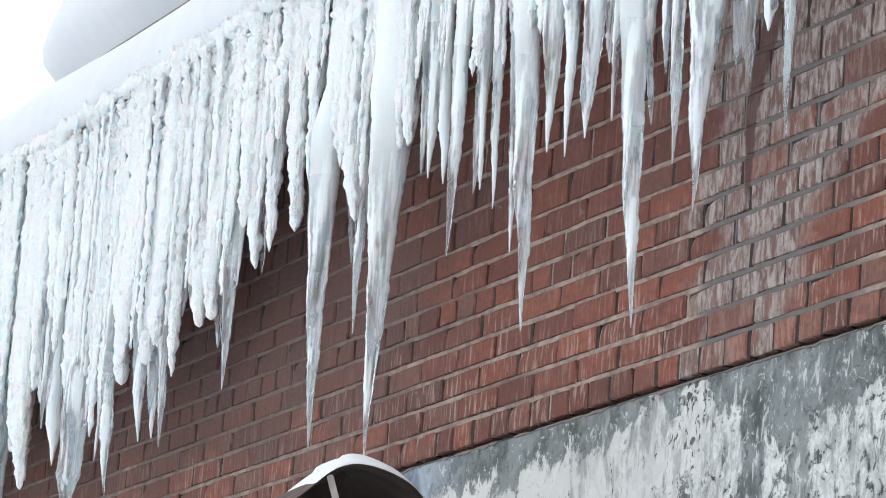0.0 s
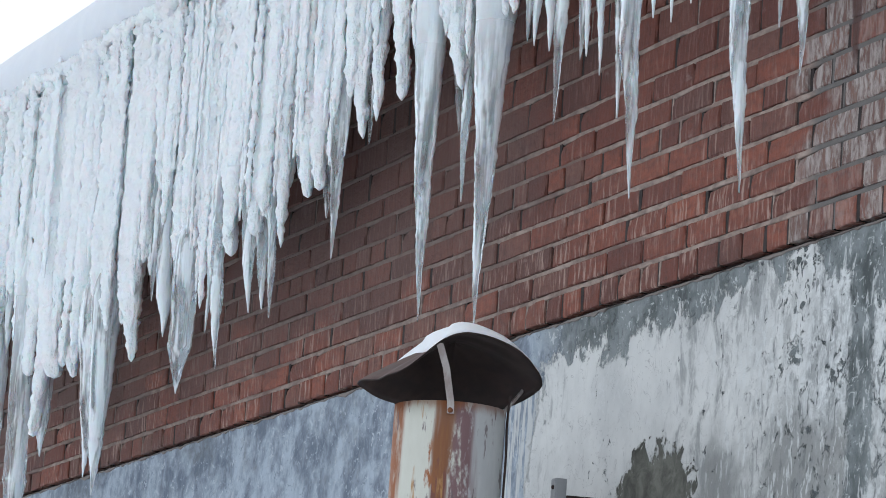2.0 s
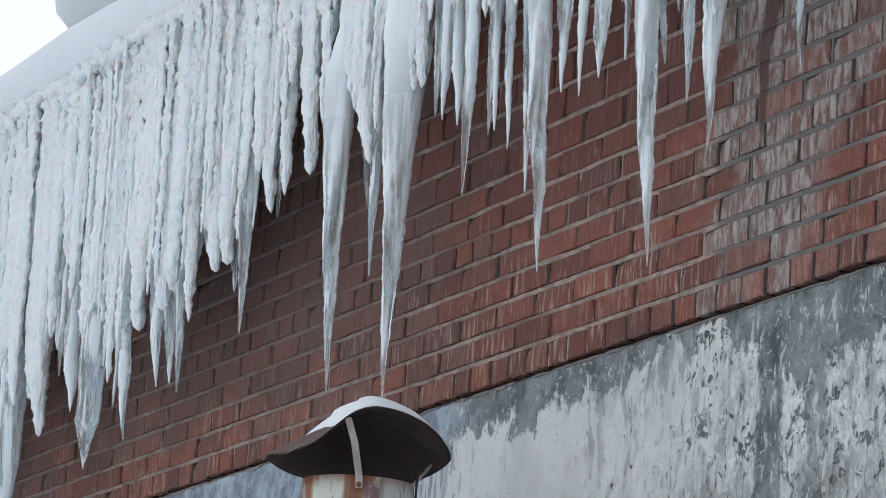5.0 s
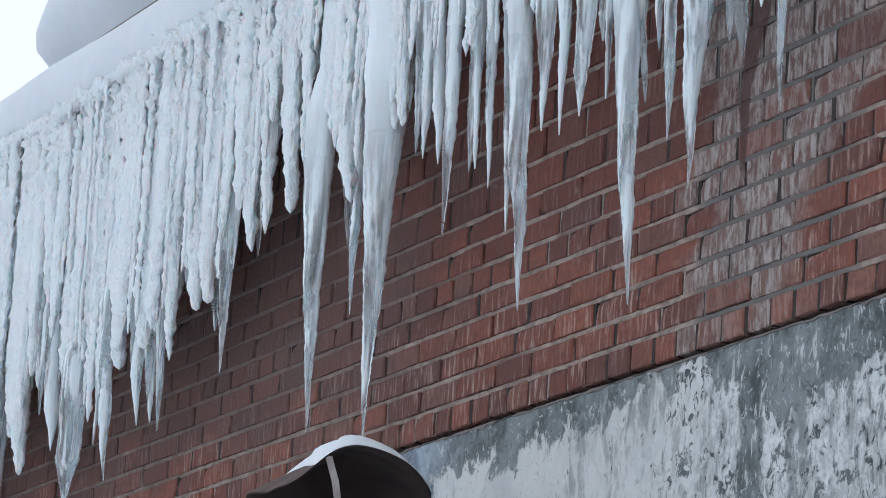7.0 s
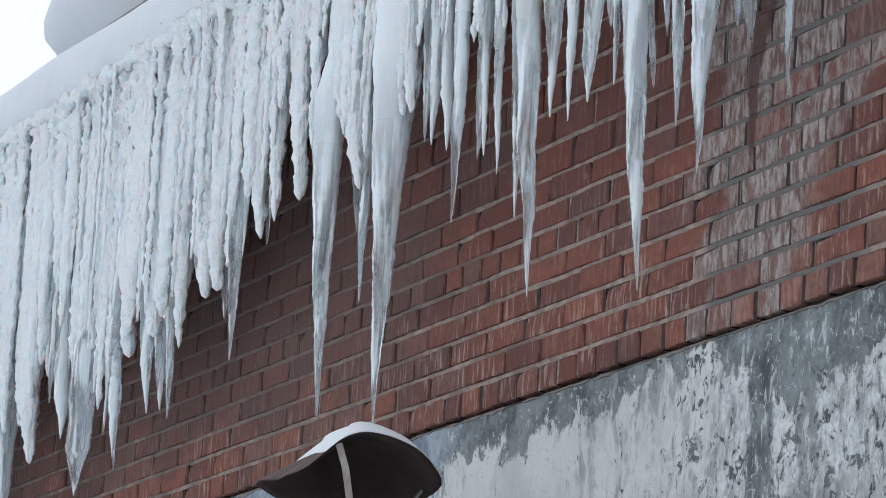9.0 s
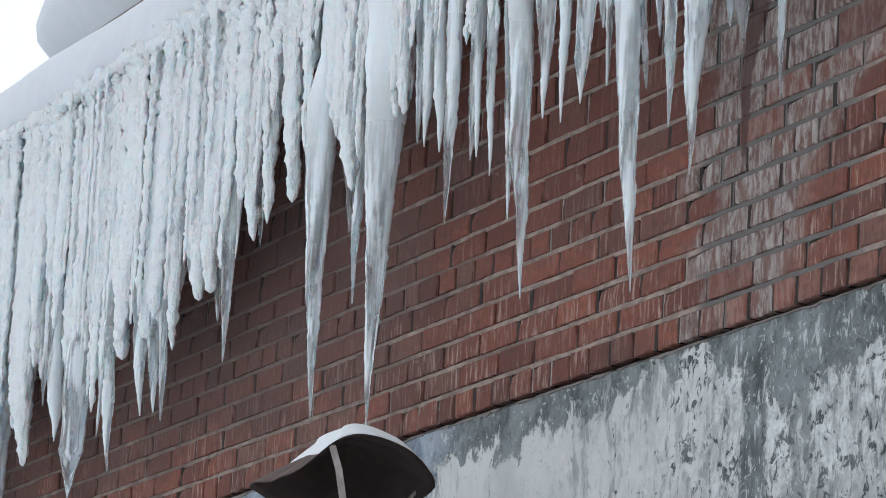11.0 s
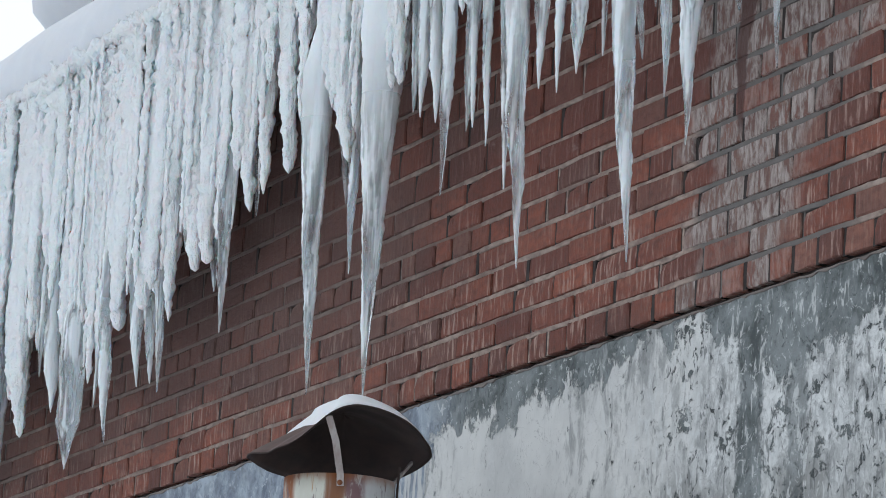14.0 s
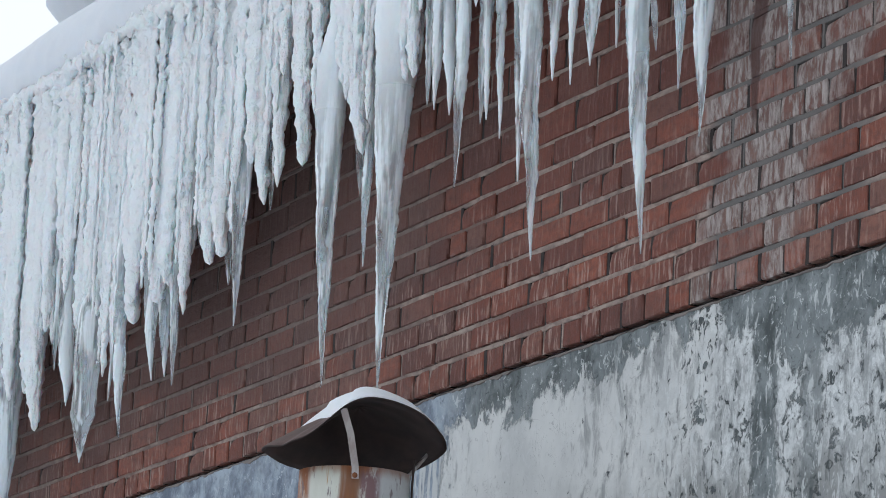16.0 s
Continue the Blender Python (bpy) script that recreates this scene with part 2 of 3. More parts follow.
    cell = k.n.new("ShaderNodeTexVoronoi")
    cell.inputs["Scale"].default_value = 58.0
    k.l.new(push.outputs[0], cell.inputs["Vector"])
    tone = k.n.new("ShaderNodeSeparateColor")
    k.l.new(cell.outputs["Color"], tone.inputs[0])
    lost = k.math("MULTIPLY", k.math("SUBTRACT", tone.outputs[0], 0.5), k.ramp(x, 1.2, 1.9, 0.02, 0.16))
    left_on = k.math("SUBTRACT", left_on, lost)
    hold = k.ramp(left_on, 0.33, 0.38)
    bare = k.ramp(k.math("ABSOLUTE", k.math("SUBTRACT", x, k.math("ADD", 2.30, k.math("MULTIPLY", edge, 0.35)))), 0.075, 0.045)
    bare2 = k.ramp(k.math("ABSOLUTE", k.math("SUBTRACT", x, k.math("ADD", 2.545, k.math("MULTIPLY", edge, 0.5)))), 0.075, 0.035, 0.0, 0.65)
    bare = k.math("MAXIMUM", bare, bare2)
    white = k.math("MULTIPLY", k.math("MULTIPLY", low, right), k.math("MULTIPLY", hold, k.math("SUBTRACT", 1.0, bare)))
    paint = k.mix(k.ramp(blot, 0.35, 0.7), (0.68, 0.685, 0.66), (0.52, 0.53, 0.52))
    paint = k.mix(k.math("MULTIPLY", tone.outputs[1], k.ramp(x, 1.1, 1.9, 0.04, 0.4)), paint, (0.42, 0.435, 0.43))
    paint = k.mix(k.ramp(chip, 0.39, 0.33, 0.0, 0.55), paint, (0.27, 0.275, 0.275))
    paint = k.mix(k.ramp(chip, 0.52, 0.66, 0.0, 0.35), paint, (0.68, 0.69, 0.685))
    paint = k.mix(k.ramp(k.math("ADD", x, edge), 1.9, 2.2, 0.0, 0.8), paint, k.mix(k.ramp(chip, 0.4, 0.6), (0.42, 0.44, 0.44), (0.70, 0.72, 0.71)))
    # dirty grey wash low on the wall
    dirt_or_shade = k.math("MULTIPLY", k.ramp(ragged, 3.36, 3.14), k.ramp(k.math("ADD", x, edge), 0.95, 1.25))
    paint = k.mix(k.math("MULTIPLY", dirt_or_shade, k.ramp(k.math("ADD", blot, k.math("MULTIPLY", fine, 0.3)), 0.5, 0.7, 0.25, 1.0)), paint, (0.27, 0.275, 0.265))
    # grey dabs dragged down through the whitewash
    dab = k.noise(15.0, (0.95, 1, 0.45), 6.0, 0.68, shift=(6, 2, 2), distortion=0.5)
    where = k.math("ADD", k.ramp(x, 0.7, 1.7, 0.0, 0.10), k.ramp(k.noise(1.9, (1, 1, 0.8), 3.0, shift=(4, 4, 0)), 0.4, 0.65, -0.06, 0.06))
    drag = k.ramp(k.math("ADD", dab, where), 0.58, 0.74)
    paint = k.mix(k.math("MULTIPLY", drag, 0.75), paint, k.mix(fine, (0.17, 0.18, 0.18), (0.33, 0.34, 0.335)))
    tear = k.noise(40.0, (0.95, 1, 0.36), 4.0, 0.65, shift=(9, 1, 7), distortion=0.5)
    torn = k.math("MULTIPLY", k.ramp(tear, 0.57, 0.64), k.ramp(x, 1.3, 2.0, 0.08, 0.8))
    paint = k.mix(torn, paint, k.mix(fine, (0.10, 0.11, 0.11), (0.24, 0.25, 0.25)))
    col = k.mix(white, under, paint)
    lift = k.math("MULTIPLY", k.ramp(tear, 0.44, 0.36), k.ramp(x, 1.2, 1.7, 0.15, 1.0))
    col = k.mix(k.math("MULTIPLY", lift, k.ramp(z, 3.71, 3.6, 0.35, 0.7)), col, (0.62, 0.64, 0.63))
    # a broken patch of bare olive-grey concrete
    dx = k.math("MULTIPLY", k.math("SUBTRACT", x, 1.10), 0.85)
    dz = k.math("MULTIPLY", k.math("SUBTRACT", z, 3.08), 1.35)
    dist = k.math("SQRT", k.math("ADD", k.math("MULTIPLY", dx, dx), k.math("MULTIPLY", dz, dz)))
    hole = k.ramp(k.math("ADD", dist, k.math("MULTIPLY", k.math("SUBTRACT", fine, 0.5), 0.35)), 0.225, 0.205)
    col = k.mix(hole, col, k.mix(k.ramp(fine, 0.3, 0.7), (0.075, 0.075, 0.062), (0.20, 0.20, 0.17)))
    # thin winding cracks where the paint is sound
    vein = k.noise(9.0, (0.8, 1, 1.0), 4.0, 0.6, shift=(3, 3, 8), distortion=1.2)
    crack = k.math("MULTIPLY", k.ramp(k.math("ABSOLUTE", k.math("SUBTRACT", vein, 0.5)), 0.007, 0.002), k.ramp(fine, 0.46, 0.56))
    col = k.mix(k.math("MULTIPLY", crack, 0.4), col, (0.20, 0.20, 0.20))
    k.colour(col)
    h = k.math("ADD", k.math("MULTIPLY", white, 0.9), k.math("ADD", k.math("MULTIPLY", chip, 0.6), k.math("MULTIPLY", hole, -1.2)))
    k.bump(h, 0.8, 0.007)
    return k.m


PLASTER = plaster_material()


def flue_material():
    """Cream paint with rust runs and a dull purple primer showing through."""
    k = Nodes("rusty_cream_paint", 0.6)
    run = k.noise(12.0, (1, 1, 0.10), 5.0, 0.6, shift=(0.3, 0.1, 0))
    fine = k.noise(38.0, (1, 1, 0.35), 6.0, 0.65)
    cream = k.mix(fine, (0.53, 0.53, 0.45), (0.66, 0.665, 0.60))
    x, y, z = k.xyz()
    # across: position along the axis that faces the yard
    side = k.math("ADD", k.math("MULTIPLY", k.math("SUBTRACT", x, 1.207), 0.376), k.math("MULTIPLY", k.math("SUBTRACT", y, -0.65), 0.927))
    wob = k.math("MULTIPLY", k.math("SUBTRACT", run, 0.5), 0.09)
    s = k.math("ADD", side, wob)
    grey = k.ramp(s, 0.045, 0.07)
    cream = k.mix(grey, cream, k.mix(fine, (0.42, 0.435, 0.44), (0.58, 0.585, 0.575)))
    primer = k.math("MULTIPLY", k.math("MULTIPLY", k.ramp(s, 0.0, 0.02), k.ramp(s, 0.085, 0.06)), k.ramp(fine, 0.36, 0.50))
    c = k.mix(primer, cream, (0.20, 0.115, 0.12))
    seam = k.math("MULTIPLY", k.ramp(s, -0.032, -0.018), k.ramp(s, 0.012, 0.0))
    rust = k.mix(run, (0.20, 0.055, 0.022), (0.36, 0.13, 0.035))
    c = k.mix(k.math("MULTIPLY", seam, k.ramp(z, 3.27, 3.16, 0.6, 1.0)), c, (0.17, 0.062, 0.042))
    rim = k.math("MULTIPLY", k.ramp(s, -0.115, -0.135), k.ramp(fine, 0.3, 0.55, 0.4, 1.0))
    c = k.mix(rim, c, rust)
    spots = k.ramp(k.math("ADD", k.math("MULTIPLY", run, 0.6), k.math("MULTIPLY", fine, 0.4)), 0.60, 0.66)
    c = k.mix(spots, c, rust)
    fleck = k.ramp(k.noise(36.0, (1, 1, 0.22), 4.0, 0.6, shift=(5, 5, 5)), 0.60, 0.65)
    c = k.mix(k.math("MULTIPLY", fleck, 0.8), c, (0.15, 0.11, 0.115))
    drip = k.math("MULTIPLY", k.ramp(k.noise(30.0, (1, 1, 0.12), 4.0, 0.6, shift=(1, 7, 3)), 0.57, 0.66), k.ramp(s, 0.06, -0.02))
    c = k.mix(drip, c, (0.42, 0.22, 0.07))
    foot = k.math("MULTIPLY", k.ramp(k.math("ABSOLUTE", k.math("ADD", s, 0.004)), 0.028, 0.012), k.ramp(k.math("ADD", fine, k.ramp(z, 3.0, 3.24, 0.0, 0.3)), 0.5, 0.62))
    c = k.mix(k.math("MULTIPLY", foot, 0.9), c, k.mix(run, (0.10, 0.03, 0.016), (0.30, 0.12, 0.035)))
    top = k.math("MULTIPLY", k.ramp(k.math("ADD", z, k.math("MULTIPLY", fine, 0.05)), 3.262, 3.292), 0.6)
    c = k.mix(top, c, rust)
    k.colour(c)
    k.bump(fine, 0.4, 0.003)
    return k.m


FLUE = flue_material()
# one hat sheet in two tones: darkened for shade below, browner on top
HAT = simple("dark_rusty_sheet_and_shade", (0.020, 0.0125, 0.0105), (0.050, 0.028, 0.023), 0.75, 14.0, metal=0.2, bump=0.25)
HAT_LIT = simple("brown_sheet_lit", (0.115, 0.066, 0.054), (0.065, 0.038, 0.031), 0.7, 18.0, bump=0.25)
STRAP = simple("scuffed_steel_strap", (0.50, 0.47, 0.45), (0.28, 0.22, 0.20), 0.55, 30.0, (1, 1, 0.3), metal=0.3)
RUST = simple("rust", (0.15, 0.05, 0.025), (0.28, 0.11, 0.04), 0.85, 40.0)
BOX_PALE = simple("pale_grey_enamel", (0.42, 0.43, 0.44), (0.33, 0.34, 0.35), 0.5, 11.0)
BOX_MID = simple("mid_grey_enamel", (0.20, 0.21, 0.215), (0.27, 0.275, 0.28), 0.5, 14.0)
BOX_DARK = simple("slate_grey_enamel", (0.115, 0.13, 0.15), (0.16, 0.175, 0.19), 0.5, 11.0)


# ---- mesh helpers ----
def mesh(name, verts, faces, material, smooth=False):
    me = bpy.data.meshes.new(name)
    me.from_pydata([tuple(v) for v in verts], [], [tuple(f) for f in faces])
    me.materials.append(material)
    if smooth:
        me.polygons.foreach_set("use_smooth", [True] * len(me.polygons))
    me.update()
    return me


def part(name, bm, material, parent, label=""):
    me = bpy.data.meshes.new(name)
    bm.to_mesh(me)
    bm.free()
    me.materials.append(material)
    ob = new(name, me)
    ob.parent = parent
    return tagged(ob, label)


def box_bm(lo, hi, bevel=0.0, segments=2):
    bm = bmesh.new()
    bmesh.ops.create_cube(bm, size=1.0)
    for v in bm.verts:
        v.co = Vector([lo[i] + (v.co[i] + 0.5) * (hi[i] - lo[i]) for i in range(3)])
    if bevel:
        bmesh.ops.bevel(bm, geom=bm.edges[:], offset=bevel, segments=segments, affect="EDGES", profile=0.6)
    return bm


def thing(name, label, category, at=(0, 0, 0), group="", kind=""):
    ob = new(name)
    ob.location = at
    ob.empty_display_size = 0.1
    return tagged(ob, label, category, group, kind)


def structure(name, bm, material, label, category):
    ob = part(name, bm, material, None)
    return tagged(ob, label, category, "", "structure")


# ---- the large structure ----
BASE = 3.706          # underside of the brickwork
EAVE = 5.27           # underside of the snow at the eave
LEFT, RIGHT = -9.0, 7.0

# snowy ground, one sheet to the horizon, gently uneven near by
n = 120
gx = np.sign(np.linspace(-1, 1, n)) * np.abs(np.linspace(-1, 1, n)) ** 4 * 1500
gverts = [(x + 3, y - 3, 0.06 * noise.noise((x * 0.25, y * 0.25, 0)) * max(0.0, 1 - (abs(x) + abs(y)) / 60)) for y in gx for x in gx]
gfaces = [(j * n + i, j * n + i + 1, (j + 1) * n + i + 1, (j + 1) * n + i) for j in range(n - 1) for i in range(n - 1)]
ground = new("ground", mesh("ground", gverts, gfaces, SNOW, True))
tagged(ground, "snow-covered open ground before the building", "ground", "", "structure")

structure("wall_plaster", box_bm((LEFT, 0.012, -0.2), (RIGHT, 0.42, BASE - 0.014)), PLASTER,
          "rendered lower wall with flaking whitewash and damp streaks", "wall")
wall = structure("wall_brick", box_bm((LEFT, 0.030, BASE - 0.013), (RIGHT, 0.42, EAVE + 0.08)), CORE,
                 "red brick wall under the eave, unfilled upright joints", "wall")
structure("wall_side", box_bm((LEFT, 0.425, -0.2), (LEFT + 0.4, 6.0, EAVE)), PLASTER, "rendered end wall of the building", "wall")
structure("wall_end", box_bm((RIGHT - 0.4, 0.425, -0.2), (RIGHT, 6.0, EAVE)), PLASTER, "rendered end wall of the building", "wall")
structure("wall_back", box_bm((LEFT, 6.0, -0.2), (RIGHT, 6.4, EAVE)), PLASTER, "rendered rear wall of the building", "wall")
structure("roof", box_bm((LEFT - 0.2, -0.27, EAVE + 0.005), (RIGHT + 0.2, 6.6, EAVE + 0.06)), SOFFIT, "weathered boarded roof deck with projecting eave", "roof")


def roof_snow():
    """The snow blanket on the roof, rolled over at the eave."""
    prof = [(-0.235, 5.255), (-0.27, 5.240), (-0.325, 5.245), (-0.350, 5.275), (-0.360, 5.32), (-0.350, 5.39), (-0.310, 5.455),
            (-0.22, 5.535), (-0.06, 5.665), (0.10, 5.80), (0.22, 5.855), (0.6, 5.95), (2.4, 6.3), (3.3, 6.4), (6.6, 5.5), (6.6, EAVE + 0.062), (-0.235, EAVE + 0.062)]
    xs = np.arange(LEFT - 0.25, RIGHT + 0.25, 0.02)
    verts, faces = [], []
    m = len(prof)
    for x in xs:
        for i, (y, z) in enumerate(prof):
            k = 1.0 if 0 < i < 13 else 0.0
            a = noise.noise((x * 1.3, y * 2, 1.0)) * 0.022 + noise.noise((x * 7, y * 9, z * 9)) * (0.030 if i < 5 else 0.005) + noise.noise((x * 24, y * 20, z * 20)) * (0.014 if i < 5 else 0.001)
            verts.append((x, y + k * a * (-0.6 if i < 6 else 0), z + k * a))
    for j in range(len(xs) - 1):
        for i in range(m):
            faces.append((j * m + i, (j + 1) * m + i, (j + 1) * m + (i + 1) % m, j * m + (i + 1) % m))
    faces += [tuple(range(m)), tuple(reversed(range((len(xs) - 1) * m, len(xs) * m)))]
    ob = new("roof_snow", mesh("roof_snow", verts, faces, OLD_SNOW, True))
    tagged(ob, "thick smooth snow blanket rolled over the roof edge", "snow", "", "stuff")


def drift(name, x0, x1, y0, y1, z0, z1, seed, label):
    """A rounded heap of snow lying on the roof."""
    nu, nv = 90, 28
    verts, faces = [], []
    for j in range(nv):
        for i in range(nu):
            a, b = 2 * math.pi * i / nu, math.pi / 2 * j / (nv - 1)
            ca, sa = math.cos(a), math.sin(a)
            px = math.copysign(abs(ca) ** 0.3, ca) * math.cos(b) ** 0.25
            foot = 1 - min(1.0, math.sin(b) * 4.0)   # hollowed out along its foot
            px *= 1 - 0.012 * foot
            py = (1 - 0.26 * foot) * math.copysign(abs(sa) ** 0.3, sa) * math.cos(b) ** 0.4
            p = Vector(((x0 + x1) / 2 + (x1 - x0) / 2 * px, (y0 + y1) / 2 + (y1 - y0) / 2 * py, z0 + (z1 - z0) * math.sin(b) ** 0.8))
            d = noise.noise(p * 1.6 + Vector((seed, 0, 0))) * 0.05
            verts.append(p + Vector((d * 0.4, d * 0.4, d)))
    for j in range(nv - 1):
        for i in range(nu):
            faces.append((j * nu + i, j * nu + (i + 1) % nu, (j + 1) * nu + (i + 1) % nu, (j + 1) * nu + i))
    ob = new(name, mesh(name, verts, faces, OLD_SNOW, True))
    tagged(ob, label, "snow", "", "stuff")


def rime_fringe():
    """The knobbly band of rime in which the icicles are rooted, under the snow roll."""
    xs, sides = np.arange(-6.8, 4.2, 0.011), 14
    verts, faces = [], []
    for x in xs:
        cz = 5.238 + 0.045 * noise.noise((x * 5, 1, 0)) + 0.022 * noise.noise((x * 16, 2, 0))
        cy = -0.335 + 0.012 * noise.noise((x * 9, 5, 0))
        r0 = max(0.004, 0.019 * (1 + 0.9 * noise.noise((x * 9, 0, 7)) + 0.5 * noise.noise((x * 24, 3, 7))))
        for q in range(sides):
            a = 2 * math.pi * q / sides
            p = Vector((x, cy + r0 * math.cos(a), cz + 1.25 * r0 * math.sin(a)))
            d = 0.020 * noise.noise(p * 38) + 0.012 * noise.noise(p * 85)
            verts.append(p + Vector((0, math.cos(a) * d, math.sin(a) * d)))
    for j in range(len(xs) - 1):
        for q in range(sides):
            faces.append((j * sides + q, (j + 1) * sides + q, (j + 1) * sides + (q + 1) % sides, j * sides + (q + 1) % sides))
    faces += [tuple(range(sides)), tuple(reversed(range((len(xs) - 1) * sides, len(xs) * sides)))]
    ob = new("rime", mesh("rime", verts, faces, FROST, True))
    tagged(ob, "knobbly white rime under the snow at the eave", "ice", "", "stuff")


# thin dark strip added for the line along the drift's foot
structure("drift_strip", box_bm((-5.3, 0.24, 5.80), (3.4, 0.262, 5.932), 0.003), SOFFIT, "thin dark strip along the foot of the snow drift", "trim")
roof_snow()
rime_fringe()
drift("snow_drift", -5.42, 3.5, 0.20, 2.2, 5.93, 6.78, 3.0, "deep rounded snow drift lying back on the roof")


# ---- the icicles ----
def icicle(x, tip, knee, w_knee, top, w_top, lean, y=-0.30, flat=1.0, power=0.8, lumps=0.10, material=None, label="", root=5.31, slim=False, parent=None):
    """One icicle: a point at tip, w_knee wide at the height knee, w_top at top, and on up into the snow at root."""
    rng = random.Random(round(x * 977 + tip * 1319))
    sides = 18
    root += rng.uniform(-0.035, 0.0)
    zs = np.arange(tip, root, 0.0095)
    oval = math.hypot(0.39 * flat, 0.92)
    verts, faces = [], []
    ph = rng.uniform(0, 60)
    circle = [(math.cos(2 * math.pi * q / sides), math.sin(2 * math.pi * q / sides)) for q in range(sides)]
    for z in zs:
        if z < knee:
            w = w_knee * ((z - tip) / (knee - tip)) ** power + 0.0035
        else:
            w = w_knee + (w_top - w_knee) * min(1.0, (z - knee) / max(top - knee, 0.01))
        if slim and z > top + 0.1:
            w = max(min(w, 0.034), w * (1 - (z - top - 0.1) / 0.2))
        g = min(1.0, (z - tip) / max(top - tip, 0.01))
        cx = x + lean * g + 0.010 * noise.noise((ph, 0, z * 5)) * min(1, (z - tip) * 4)
        cy = y + 0.006 * noise.noise((ph + 9, 0, z * 5))
        # rings swell and shrink on the way down; knobs of rime grow towards the root
        swell = 1 + lumps * (0.8 * noise.noise((ph + 20, 0, z * 22)) + 0.5 * noise.noise((ph + 30, 0, z * 60)))
        rime = max(0.0, min(1.0, (z - 4.85) / 0.35))
        frost = lumps * (1.0 + 1.2 * rime)
        knob = 0.05 * lumps * (1.0 + 1.3 * rime) * min(1.0, w / 0.03)
        if z > root - 0.07:
            w *= max(0.25, (root - z) / 0.07) ** 0.5
        ry = w / 2 / oval
        grow = 1.0 + (flat - 1.0) * min(1.0, max(0.0, (z - knee) / 0.25))
        for ca, sa in circle:
            d = swell * (1 + frost * 1.2 * noise.noise((ph + ca * 1.1, sa * 1.1 + 7, z * 6)))
            px, py = ca * ry * grow * d, sa * ry * d
            n = knob * (0.8 * noise.noise((ph + px * 70, py * 70, z * 75)) + 0.9 * noise.noise((ph + px * 34, py * 34 + 5, z * 34)))
            verts.append((cx + px + ca * n, cy + py + sa * n, z))
    k = len(zs)
    for j in range(k - 1):
        for s in range(sides):
            faces.append((j * sides + s, j * sides + (s + 1) % sides, (j + 1) * sides + (s + 1) % sides, (j + 1) * sides + s))
    faces += [tuple(reversed(range(sides))), tuple(range((k - 1) * sides, k * sides))]
    if parent:
        ob = new("tip", mesh("tip", verts, faces, material, True))
        ob.parent = parent
        return tagged(ob, label)
    ob = new("icicle", mesh("icicle", verts, faces, material, True))
    return tagged(ob, label, "icicle", "icicles along the eave")


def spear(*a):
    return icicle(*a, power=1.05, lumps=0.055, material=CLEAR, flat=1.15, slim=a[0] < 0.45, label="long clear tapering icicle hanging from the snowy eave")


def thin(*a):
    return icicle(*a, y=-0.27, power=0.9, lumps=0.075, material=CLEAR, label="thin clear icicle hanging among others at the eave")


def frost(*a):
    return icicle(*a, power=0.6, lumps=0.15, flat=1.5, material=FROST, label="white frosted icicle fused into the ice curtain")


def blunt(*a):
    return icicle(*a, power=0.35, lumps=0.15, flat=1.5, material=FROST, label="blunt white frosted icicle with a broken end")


spear(2.489, 3.998, 4.330, 0.053, 4.527, 0.090, 0.024)
spear(2.368, 4.146, 4.355, 0.029, 4.565, 0.036, -0.017)
spear(2.190, 3.751, 4.101, 0.044, 4.611, 0.080, -0.099)
thin(2.170, 4.292, 4.406, 0.018, 4.546, 0.029, -0.042)
thin(2.236, 4.416, 4.524, 0.017, 4.601, 0.026, -0.015)
thin(1.936, 4.351, 4.526, 0.018, 4.670, 0.024, -0.009)
thin(1.902, 4.517, 4.598, 0.027, 4.680, 0.038, -0.015)
spear(1.833, 4.321, 4.465, 0.042, 4.680, 0.063, 0.028)
spear(1.717, 4.293, 4.497, 0.024, 4.715, 0.046, -0.006)
spear(1.606, 4.327, 4.434, 0.021, 4.662, 0.061, -0.010)
spear(1.517, 3.846, 4.260, 0.052, 4.768, 0.078, -0.100)
thin(1.342, 4.102, 4.289, 0.017, 4.675, 0.022, -0.065)
thin(1.202, 4.251, 4.482, 0.022, 4.764, 0.038, -0.030)
thin(1.061, 4.321, 4.506, 0.027, 4.853, 0.056, 0.014)
thin(1.106, 4.324, 4.417, 0.014, 4.634, 0.024, -0.021)
spear(0.976, 4.146, 4.469, 0.037, 4.836, 0.052, 0.002)
thin(0.842, 4.391, 4.572, 0.036, 4.920, 0.039, -0.055)
thin(0.731, 4.429, 4.628, 0.033, 4.933, 0.063, 0.001)
thin(0.678, 4.451, 4.639, 0.028, 4.950, 0.047, -0.018)
thin(2.699, 4.301, 4.390, 0.031, 4.494, 0.039, -0.020)
thin(2.619, 4.355, 4.434, 0.021, 4.508, 0.025, -0.001)
thin(2.794, 4.401, 4.446, 0.026, 4.469, 0.036, 0.001)
thin(2.902, 4.112, 4.289, 0.016, 4.443, 0.030, -0.007)
spear(0.475, 3.631, 4.157, 0.066, 4.670, 0.134, 0.019)
spear(0.026, 3.709, 4.146, 0.053, 4.632, 0.100, -0.038)
thin(0.240, 4.048, 4.322, 0.027, 4.499, 0.032, 0.007)
thin(0.190, 4.271, 4.388, 0.020, 4.515, 0.048, -0.032)
frost(0.265, 4.382, 4.498, 0.054, 4.664, 0.092, -0.079)
frost(-0.228, 4.440, 4.501, 0.047, 4.923, 0.062, -0.051)
frost(-0.542, 4.375, 4.463, 0.045, 4.618, 0.063, -0.053)
thin(-0.562, 4.365, 4.471, 0.018, 4.563, 0.036, -0.011)
